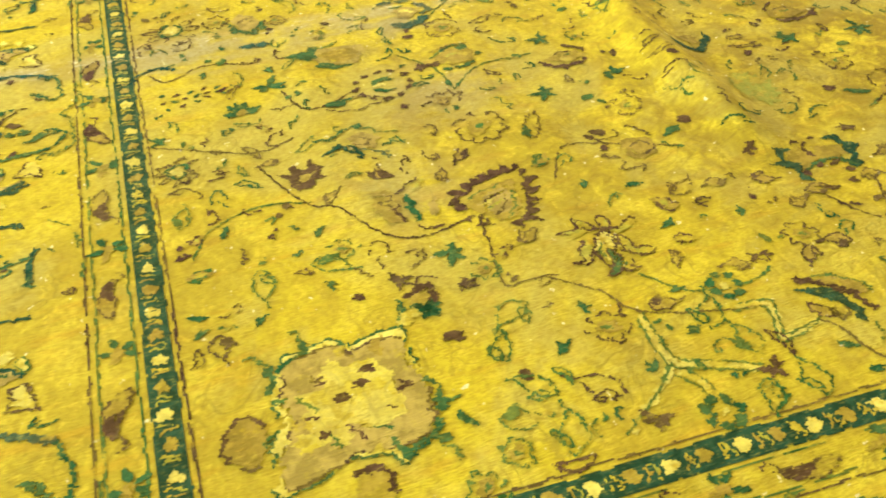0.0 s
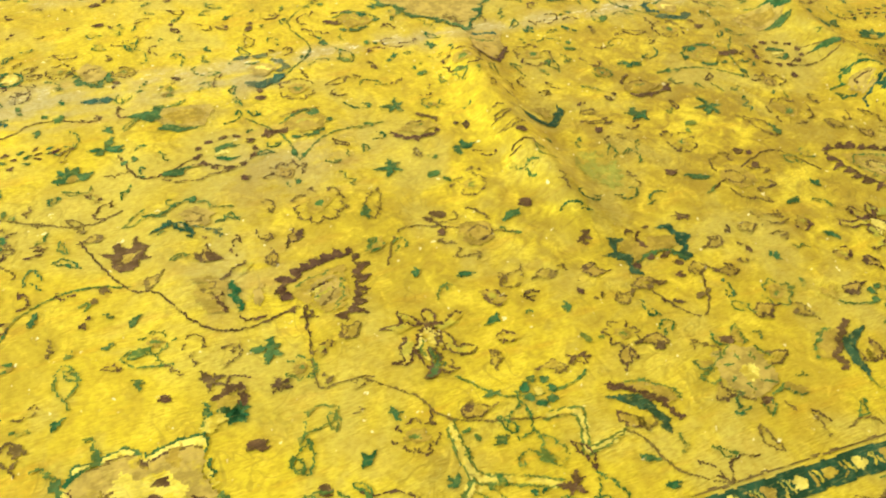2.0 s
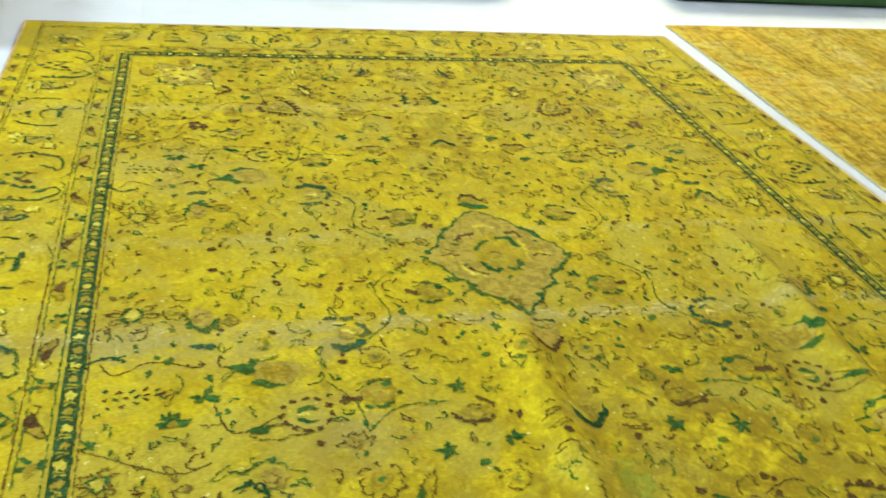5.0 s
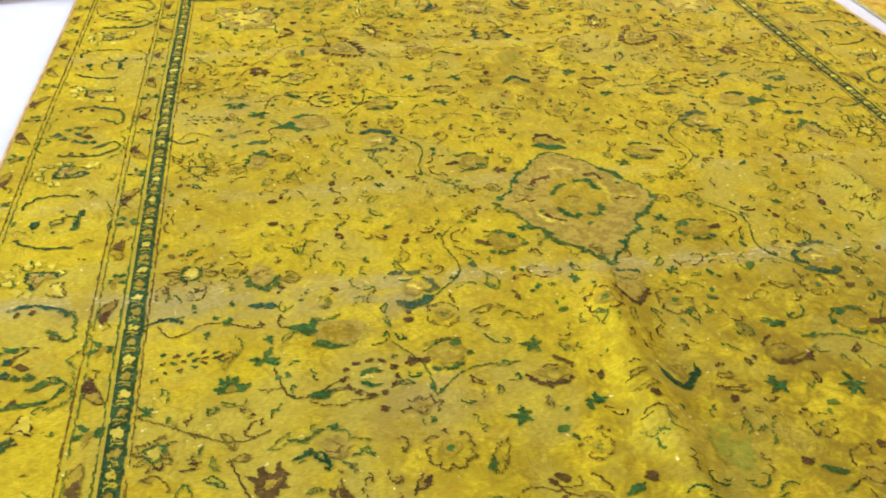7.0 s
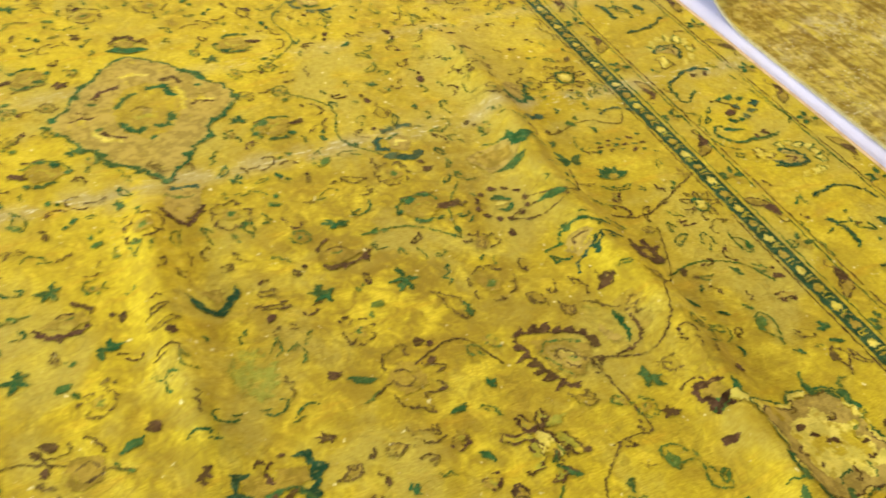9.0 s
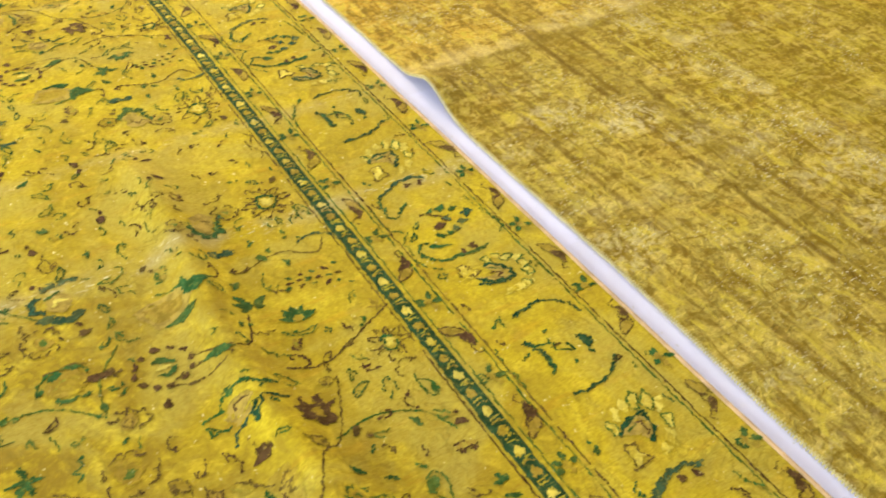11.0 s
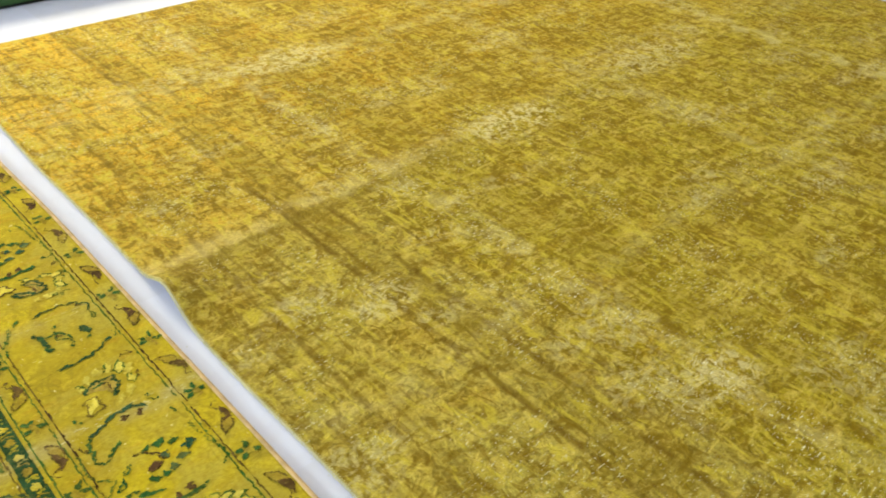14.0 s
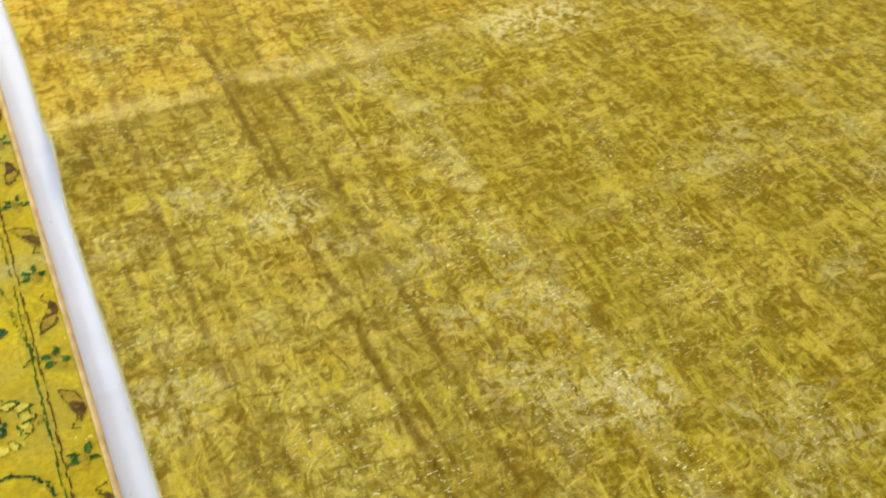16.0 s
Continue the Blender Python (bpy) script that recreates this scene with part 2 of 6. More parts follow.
    # bald creases across and along
    for n, at, wide, amount in ((1, 1.20, 0.10, 0.35), (1, -0.72, 0.06, 0.25), (0, 5.02, 0.12, 0.65), (0, 2.62, 0.07, 0.35), (0, 3.9, 0.10, 0.35)):
        off = m.op("ABSOLUTE", m.op("SUBTRACT", m.op("ADD", m.axis(n), sway), at))
        band = m.op("MULTIPLY", m.step(off, 0.0, wide, amount, 0.0), m.step(m.noise(11.0, 4.0, 0.7), 0.42, 0.60))
        c = m.mix(band, c, (0.66, 0.56, 0.25))
    # the crease's lip, worn cream and painted brighter as if it caught light
    lit_ledge = m.op("MULTIPLY", m.op("MULTIPLY", m.step(past, -0.01, 0.02, 0.0, 1.0), m.step(past, 0.03, 0.13, 0.5, 0.0)), m.step(m.axis(0), 3.3, 2.3, 0.2, 1.0))
    c = m.mix(m.op("MULTIPLY", lit_ledge, m.step(m.noise(9.0, 3.0, 0.6), 0.42, 0.58, 0.1, 1.0)), c, (0.70, 0.55, 0.22))
    # shade of the fold painted along the near side of the crease
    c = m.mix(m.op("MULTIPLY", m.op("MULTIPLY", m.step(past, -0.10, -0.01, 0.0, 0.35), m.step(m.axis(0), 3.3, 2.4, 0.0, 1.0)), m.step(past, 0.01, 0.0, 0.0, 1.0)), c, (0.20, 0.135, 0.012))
    # cream patches where the pile is gone
    torn = m.step(m.noise(22, 3.5, 0.65, distortion=1.6), 0.45, 0.58, 0.0, 1.0)
    patch = m.step(m.noise(1.0, 3.0, 0.5, m.place(2.2, 4.2, 1)), 0.54, 0.66, 0.0, 0.40)
    for x, y, r, squeeze, amount in ((3.27, 0.12, 0.42, 2.2, 0.9), (2.14, -0.43, 0.18, 1.5, 0.6), (2.45, -1.11, 0.22, 1.4, 0.38), (2.63, -1.22, 0.20, 1.2, 0.7),
                                     (1.95, -0.30, 0.20, 2.0, 0.4), (2.9, 1.2, 0.5, 2.4, 0.7), (4.3, 0.2, 0.6, 2.5, 0.6)):
        patch = m.op("MAXIMUM", patch, m.op("MULTIPLY", m.step(m.spot(x, y, r, squeeze), 0.1, 0.7), amount))
    c = m.mix(m.op("MULTIPLY", patch, torn), c, (0.70, 0.60, 0.31))
    # bare white threads
    knots = m.step(m.noise(1.0, 2.0, 0.7, m.place(55, 150, 1)), 0.60, 0.66)
    c = m.mix(m.op("MULTIPLY", knots, m.step(m.op("ABSOLUTE", m.op("SUBTRACT", m.axis(0), m.op("ADD", 2.60, sway))), 0.02, 0.09, m.step(mid, 0.42, 0.58), 0.0)), c, (0.82, 0.78, 0.62))
    c = m.mix(m.op("MULTIPLY", knots, m.step(tone, 0.50, 0.40, 0.0, 0.8)), c, (0.74, 0.68, 0.46))
    c = m.mix(m.step(grain, 0.36, 0.58, 0.28, 0.0), c, (0.14, 0.09, 0.006))
    m.bump(m.op("ADD", m.op("MULTIPLY", grain, 0.8), m.op("ADD", m.op("MULTIPLY", curl, 2.4), m.op("ADD", hook, fine))), 0.5, 0.007)
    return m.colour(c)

def sheet_material():
    m = Mat("white_sheet", 0.85)
    dirt = m.noise(3.0, 5.0, 0.6)
    c = m.mix(m.step(dirt, 0.45, 0.75), (0.67, 0.68, 0.94), (0.62, 0.62, 0.86))
    panel = m.tree.nodes.new("ShaderNodeTexWhiteNoise")
    cell = m.tree.nodes.new("ShaderNodeVectorMath")
    cell.operation = "FLOOR"
    m.put(cell.inputs[0], m.place(0.9, 1.3, 0.0))
    m.put(panel.inputs["Vector"], cell.outputs[0])
    c = m.mix(m.op("MULTIPLY", panel.outputs["Value"], 0.35), c, (0.56, 0.55, 0.72))
    c = m.mix(m.step(m.noise(60, 2.0), 0.70, 0.76, 0.0, 0.5), c, (0.42, 0.40, 0.40))
    m.bump(m.noise(2.2, 3.0, 0.6, distortion=0.8), 0.12, 0.02)
    return m.colour(c)


def plain_material(name, colour, rough=0.7, spread=0.25, scale=8.0, bump=0.2):
    m = Mat(name, rough)
    n, fine = m.noise(scale, 4.0, 0.6), m.noise(scale * 12, 2.0, 0.6)
    c = m.mix(m.step(n, 0.35, 0.68), colour, [v * (1 - spread) for v in colour])
    c = m.mix(m.step(fine, 0.55, 0.75, 0.0, 0.4), c, [min(1, v * 1.25) for v in colour])
    m.bump(fine, bump, 0.003)
    return m.colour(c)


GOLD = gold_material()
SHEET = sheet_material()
SELVEDGE = plain_material("selvedge_orange", (0.60, 0.42, 0.24), 0.9, 0.3, 20, 0.4)
STITCH = plain_material("stitch_cream", (0.62, 0.54, 0.24), 0.9, 0.3, 40, 0.4)
BACKING = plain_material("rug_backing_grey", (0.16, 0.17, 0.21), 0.95, 0.3, 30, 0.4)
GREEN_PAINT = plain_material("green_paint", (0.055, 0.12, 0.045), 0.5, 0.3, 6, 0.15)
GREY_TRIM = plain_material("grey_trim", (0.42, 0.41, 0.38), 0.5, 0.2, 10, 0.1)
NAVY_CLOTH = plain_material("navy_cloth", (0.025, 0.035, 0.085), 0.85, 0.4, 14, 0.5)
BROWN_PILE = plain_material("brown_pile", (0.20, 0.12, 0.06), 0.95, 0.5, 22, 0.8)
BLACK_RUBBER = plain_material("black_rubber", (0.03, 0.03, 0.035), 0.6, 0.3, 20, 0.2)
PLASTER = plain_material("hall_plaster", (0.55, 0.54, 0.52), 0.9, 0.08, 3, 0.1)


# ---- building helpers ----
def mesh_object(name, verts, faces, mats, parent=None, indices=None, label="", smooth=False):
    me = bpy.data.meshes.new(name)
    me.from_pydata([tuple(v) for v in verts], [], faces)
    for mat in mats:
        me.materials.append(mat)
    if indices is not None:
        me.polygons.foreach_set("material_index", indices)
    if smooth:
        me.polygons.foreach_set("use_smooth", [True] * len(me.polygons))
    me.update()
    ob = new(name, me)
    if parent is not None:
        ob.parent = parent
    if label:
        ob["label"] = label
    return ob


def part(name, bm, material, parent, label="", smooth=False):
    me = bpy.data.meshes.new(name)
    bm.to_mesh(me)
    bm.free()
    me.materials.append(material)
    if smooth:
        me.polygons.foreach_set("use_smooth", [True] * len(me.polygons))
    ob = new(name, me)
    ob.parent = parent
    if label:
        ob["label"] = label
    return ob


def box(x0, x1, y0, y1, z0, z1, bevel=0.0):
    bm = bmesh.new()
    bmesh.ops.create_cube(bm, size=1.0, matrix=Matrix.Translation(((x0 + x1) / 2, (y0 + y1) / 2, (z0 + z1) / 2)) @ Matrix.Diagonal((x1 - x0, y1 - y0, z1 - z0, 1)))
    if bevel:
        bmesh.ops.bevel(bm, geom=bm.edges[:], offset=bevel, segments=2, affect="EDGES")
    return bm


def empty(name, label, category, kind="", group=""):
    return tagged(new(name), label, category, group, kind)


# ---- the hall ----
def sheet_height(x, y):
    return 0.002 + 0.0012 * noise.noise((x * 1.3, y * 1.3, 0.0)) + 0.0006 * noise.noise((x * 4.0, y * 4.0, 3.0))


def floor_sheet():
    n, size = 260, 16.6
    verts = [(-9.0 + size * i / n, -7.5 + size * j / n) for j in range(n + 1) for i in range(n + 1)]
    faces = [(j * (n + 1) + i, j * (n + 1) + i + 1, (j + 1) * (n + 1) + i + 1, (j + 1) * (n + 1) + i) for j in range(n) for i in range(n)]
    ob = mesh_object("floor", [(x, y, sheet_height(x, y)) for x, y in verts], faces, [SHEET], smooth=True)
    return tagged(ob, "white sheeting spread flat over the hall floor", "floor", kind="structure")


floor_sheet()
for name, dims in (("wall_west", (-9.2, -9.0, -6.2, 7.4, 0.0, 5.6)), ("wall_east", (7.6, 7.8, -6.2, 7.4, 0.0, 5.6)),
                   ("wall_south", (-9.0, 7.6, -6.2, -6.0, 0.0, 5.6)), ("wall_north", (-9.0, 7.6, 7.2, 7.4, 0.0, 5.6)),
                   ("ceiling", (-9.2, 7.8, -6.2, 7.4, 5.6, 5.8))):
    holder = part(name, box(*dims), PLASTER, None)
    tagged(holder, "plain white plastered " + ("ceiling" if name == "ceiling" else "wall") + " of the hall", "ceiling" if name == "ceiling" else "wall", kind="structure")

# ---- the yellow rug ----
HALF_X, HALF_Y, STRIPE_X, STRIPE_Y = 1.60, 1.985, 1.165, 1.612


def skewed(x, y):
    """The rug lies a little out of square towards its near end, and its far end is drawn in."""
    far = min(max((y - 0.45) / 1.15, 0), 1)
    far *= far * (3 - 2 * far)
    return x * (1 - 0.012 * far), y - x * 0.055 * (1.6 - y) / 3.2 - far * (0.068 + 0.012 * x)


def ridge(x, y, x0, lean, y0, y1, wide, high):
    along = min(max((y - y0) / 0.28, 0), 1) * min(max((y1 - y) / 0.3, 0), 1)
    u = x - x0 - lean * y + 0.012 * math.sin(7 * y)
    u /= wide * (1.0 if u < 0 else 1.2)
    return high * along * along * (3 - 2 * along) * math.exp(-u * u)


def rug_height(x, y):
    z = 0.010 + 0.0022 * noise.noise((x * 3.0, y * 3.0, 1.0)) + 0.0012 * noise.noise((x * 9.0, y * 6.0, 5.0))
    z += ridge(x, y, -0.066, 0.02, -1.16, -0.25, 0.042, 0.042)
    z += ridge(x, y, 0.80, 0.0, -2.3, 0.15, 0.046, 0.048)
    z += ridge(x, y, -0.19, 0.02, -1.12, -0.62, 0.022, 0.008)
    z += ridge(x, y, -0.80, 0.0, -1.2, -0.2, 0.045, 0.009)
    z += ridge(x, y, -0.45, 0.03, -1.1, -0.3, 0.05, 0.007)
    return z


def on_rug(x, y, lift):
    x, y = skewed(x, y)
    return x, y, rug_height(x, y) + lift


rug = empty("patterned_rug", "worn over-dyed yellow wool rug with green and brown floral pattern", "rug")


def rug_pile():
    nx, ny = 256, 318
    verts, faces = [], []
    for j in range(ny + 1):
        for i in range(nx + 1):
            u, v = 2 * i / nx - 1, 2 * j / ny - 1
            edge = 0.006 * noise.noise((u * 7, v * 9, 2.0))
            x, y = (HALF_X + (edge if abs(u) > 0.99 else 0)) * u, (HALF_Y + (edge if abs(v) > 0.99 else 0)) * v
            verts.append(on_rug(x, y, 0.0))
    w = nx + 1
    for j in range(ny):
        for i in range(nx):
            faces.append((j * w + i, j * w + i + 1, (j + 1) * w + i + 1, (j + 1) * w + i))
    # the cut edge down to the floor
    rim = [i for i in range(nx + 1)] + [j * w + nx for j in range(1, ny + 1)] + [ny * w + i for i in range(nx - 1, -1, -1)] + [j * w for j in range(ny - 1, 0, -1)]
    base = len(verts)
    verts += [(verts[k][0], verts[k][1], 0.0) for k in rim]
    n = len(rim)
    faces += [(base + a, base + (a + 1) % n, rim[(a + 1) % n], rim[a]) for a in range(n)]
    ob = mesh_object("woven_field", verts, faces, [GROUND, SELVEDGE], rug, [0] * (nx * ny) + [1] * n, smooth=True)
    return ob


rug_pile()


def selvedge(name, pts, wide, lift, mat, parent, surface):
    """A bound edge: a rounded strip along a line of the rug."""
    verts, faces = [], []
    for k, (x, y, nx, ny) in enumerate(pts):
        for s, z in ((-1.0, 0.0), (-0.5, 0.7), (0.5, 0.7), (1.0, -0.2)):
            px, py = x + nx * s * wide, y + ny * s * wide
            verts.append(surface(px, py, z * lift))
        if k:
            b = 4 * k
            faces += [(b - 4 + i, b + i, b + i + 1, b - 3 + i) for i in range(3)]
    return mesh_object(name, verts, faces, [mat], parent, smooth=True)


for s in (-1, 1):
    selvedge("selvedge", [(s * HALF_X, HALF_Y * (2 * k / 160 - 1), s, 0) for k in range(161)], 0.006, 0.003, SELVEDGE, rug, on_rug)
    selvedge("end_binding", [(HALF_X * (2 * k / 140 - 1), s * HALF_Y, 0, s) for k in range(141)], 0.005, 0.003, SELVEDGE, rug, on_rug)


# ---- pattern drawing: figures in metres round their own middle ----
class Figure:
    def __init__(self, seed):
        self.rnd = random.Random(seed)
        self.verts, self.faces, self.index, self.pieces = [], [], [], []

    def wob(self, p, a=0.0016):
        return p[0] + self.rnd.uniform(-a, a), p[1] + self.rnd.uniform(-a, a)

    def add(self, pts, faces, colour, layer, name="stroke"):
        b = len(self.verts)
        self.pieces.append((name, b, len(pts), len(self.faces), len(faces)))
        self.verts += [(x, y, layer) for x, y in pts]
        self.faces += [tuple(b + i for i in f) for f in faces]
        self.index += [colour] * len(faces)

    def line(self, pts, wide, colour, layer=3, closed=False, step=0.0065):
        """A knotted outline of uneven width through the points."""
        wide = max(wide * 0.66, 0.0038)
        pts = list(pts) + ([pts[0]] if closed else [])
        path = [pts[0]]
        for a, b in zip(pts, pts[1:]):
            n = max(1, round(math.hypot(b[0] - a[0], b[1] - a[1]) / step))
            path += [(a[0] + (b[0] - a[0]) * k / n, a[1] + (b[1] - a[1]) * k / n) for k in range(1, n + 1)]
        if len(path) < 2:
            return self
        sides = []
        for k, p in enumerate(path):
            a, b = path[max(k - 1, 0)], path[min(k + 1, len(path) - 1)]
            dx, dy = b[0] - a[0], b[1] - a[1]
            d = math.hypot(dx, dy) or 1
            h = wide / 2 * self.rnd.uniform(0.55, 1.35)
            o = self.rnd.uniform(-0.5, 0.5) * min(wide, 0.006)
            sides += [(p[0] - dy / d * (h + o), p[1] + dx / d * (h + o)), (p[0] + dy / d * (h - o), p[1] - dx / d * (h - o))]
        self.add(sides, [(2 * k, 2 * k + 1, 2 * k + 3, 2 * k + 2) for k in range(len(path) - 1)], colour, layer)
        return self

    def fill(self, pts, colour, layer=1, rings=2, wob=0.0014):
        """A filled shape that can be seen whole from its middle."""
        n = len(pts)
        cx, cy = sum(p[0] for p in pts) / n, sum(p[1] for p in pts) / n
        pts = [self.wob(p, wob) for p in pts]
        out, faces = [(cx, cy)], []
        for r in range(1, rings + 1):
            out += [(cx + (x - cx) * r / rings, cy + (y - cy) * r / rings) for x, y in pts]
        for k in range(n):
            faces.append((0, 1 + k, 1 + (k + 1) % n))
            for r in range(1, rings):
                a, b = 1 + (r - 1) * n, 1 + r * n
                faces.append((a + k, b + k, b + (k + 1) % n, a + (k + 1) % n))
        self.add(out, faces, colour, layer, "patch")
        return self

    def shape(self, pts, colour, layer=1):
        """A filled shape of any outline."""
        faces = geometry.tessellate_polygon([[Vector((x, y, 0.0)) for x, y in pts]])
        self.add(list(pts), [tuple(f) for f in faces], colour, layer, "patch")
        return self

    def dab(self, x, y, r, colour, layer=2, squash=1.0, turn=0.0, n=9):
        c, s = math.cos(turn), math.sin(turn)
        pts = []
        for k in range(n):
            a = 2 * math.pi * k / n
            q = r * self.rnd.uniform(0.8, 1.15)
            u, v = q * math.cos(a), q * squash * math.sin(a)
            pts.append((x + u * c - v * s, y + u * s + v * c))
        return self.fill(pts, colour, layer, 1 if r < 0.02 else 2, 0.0008)

    def leaf(self, x, y, turn, length, wide, colour, layer=2, outline=None, bend=0.0, teeth=0):
        """A leaf that starts at x, y; with an outline colour the body may be None."""
        c, s = math.cos(turn), math.sin(turn)
        up, down, n = [], [], 9
        for k in range(n + 1):
            u = k / n
            w = wide * math.sin(math.pi * u ** 0.8) * 0.5 * (1 + (0.25 if teeth and k % 2 else 0))
            mid = bend * math.sin(math.pi * u) * length
            px = length * u
            up.append((px, mid + w))
            down.append((px, mid - w))
        pts = [(x + u * c - v * s, y + u * s + v * c) for u, v in up + down[-2:0:-1]]
        if colour is not None:
            self.fill(pts, colour, layer, 2 if wide > 0.02 else 1)
        if outline is not None:
            self.line(pts, 0.0045, outline, layer + 1, True, 0.007)
        return self

    def arc(self, x, y, r, a0, a1, n=14, squash=1.0):
        return [(x + r * math.cos(radians(a0 + (a1 - a0) * k / n)), y + r * squash * math.sin(radians(a0 + (a1 - a0) * k / n))) for k in range(n + 1)]

    def teeth(self, pts, deep, colour, layer=2, every=1.0):
        """A ragged serrated band outwards (to the left) of a line."""
        out, faces = [], []
        path = [pts[0]]
        for a, b in zip(pts, pts[1:]):
            m = max(1, round(math.hypot(b[0] - a[0], b[1] - a[1]) / 0.0042))
            path += [(a[0] + (b[0] - a[0]) * k / m, a[1] + (b[1] - a[1]) * k / m) for k in range(1, m + 1)]
        # teeth of uneven length and breadth
        comb = []
        while len(comb) < len(path):
            n, tall = self.rnd.choice((2, 3, 4)), self.rnd.uniform(0.75, 1.3)
            comb += [tall * (1 - 0.45 * q / n) for q in range(n)] + [self.rnd.uniform(0.12, 0.4)] * self.rnd.choice((1, 2, 2))
        for k, p in enumerate(path):
            a, b = path[max(k - 1, 0)], path[min(k + 1, len(path) - 1)]
            dx, dy = b[0] - a[0], b[1] - a[1]
            d = math.hypot(dx, dy) or 1
            h = deep * comb[k]
            taper = min(1, 4 * k / len(path) + 0.3, 4 * (len(path) - 1 - k) / len(path) + 0.3)
            out += [p, (p[0] - dy / d * h * taper, p[1] + dx / d * h * taper)]
        faces = [(2 * k, 2 * k + 1, 2 * k + 3, 2 * k + 2) for k in range(len(path) - 1)]
        self.add(out, faces, colour, layer)
        return self

    def stamp(self, name, x, y, turn, sx=1, sy=1):
        """Knots the figure into the rug at a place of its near left quarter, mirrored by sx and sy."""
        c, s = math.cos(radians(turn)), math.sin(radians(turn))
        return knotted(self, name, [(sx * (x + u * c - v * s), sy * (y + u * s + v * c)) for u, v, _ in self.verts])


KNOT_X, KNOT_Y = 0.0029, 0.0027
JOINED = ("bud", "sprig", "leaf", "stem", "broken_line", "outline_leaf", "zigzag", "fleck", "outline_bud", "small_tuft",
          "stripe_flower", "guard_leaf", "guard_flower", "border_sprig", "border_line", "guard_stripe")
LOW = {"guard_stripe": 0.0009, "border_line": 0.0008, "stem": 0.0010}
SMOOTH = ("guard_stripe", "border_line", "stem")
laid = 0


def cloud(rnd, rows, cols, cell):
    """Smooth random values between -1 and 1 on a grid."""
    a = np.array([[rnd.uniform(-1, 1) for _ in range(cols // cell + 3)] for _ in range(rows // cell + 3)])
    v, u = np.arange(rows) / cell, np.arange(cols) / cell
    i, j = v.astype(int)[:, None], u.astype(int)[None, :]
    fv, fu = (v % 1)[:, None], (u % 1)[None, :]
    return (a[i, j] * (1 - fu) + a[i, j + 1] * fu) * (1 - fv) + (a[i + 1, j] * (1 - fu) + a[i + 1, j + 1] * fu) * fv


def ravelled(owner, rnd, big):
    """Knot rows slip against each other and worn knots drop out, so that no edge stays clean."""
    rows, cols = owner.shape
    slip, at = [], 0
    while len(slip) < rows:
        slip += [rnd.choice((-1, 0, 0, 1))] * rnd.choice((1, 2, 2, 3))
    reach = 1.5 if big else 0.9
    dx = np.array(slip[:rows])[:, None] * (1.0 if big else 0.5) + reach * cloud(rnd, rows, cols, 7)
    dy = reach * cloud(rnd, rows, cols, 6)
    r, c = np.meshgrid(np.arange(rows), np.arange(cols), indexing="ij")
    out = owner[np.clip(np.rint(r + dy), 0, rows - 1).astype(int), np.clip(np.rint(c + dx), 0, cols - 1).astype(int)]
    worn = cloud(rnd, rows, cols, 5) * 0.7 + cloud(rnd, rows, cols, 3) * 0.5
    out[worn > (0.95 if big else 0.66)] = -1
    return out


def runs(mask):
    """Runs of touching knots, the longest first; crumbs that have come loose are gone."""
    left, out = set(zip(*[v.tolist() for v in np.nonzero(mask)])), []
    while left:
        todo = [left.pop()]
        found = list(todo)
        while todo:
            r, c = todo.pop()
            for q in [(r + a, c + b) for a in (-1, 0, 1) for b in (-1, 0, 1)]:
                if q in left:
                    left.remove(q)
                    todo.append(q)
                    found.append(q)
        out.append(sorted(found))
    out.sort(key=lambda run: (-len(run), run[0]))
    return out[:1] + [run for run in out[1:] if len(run) >= 14]


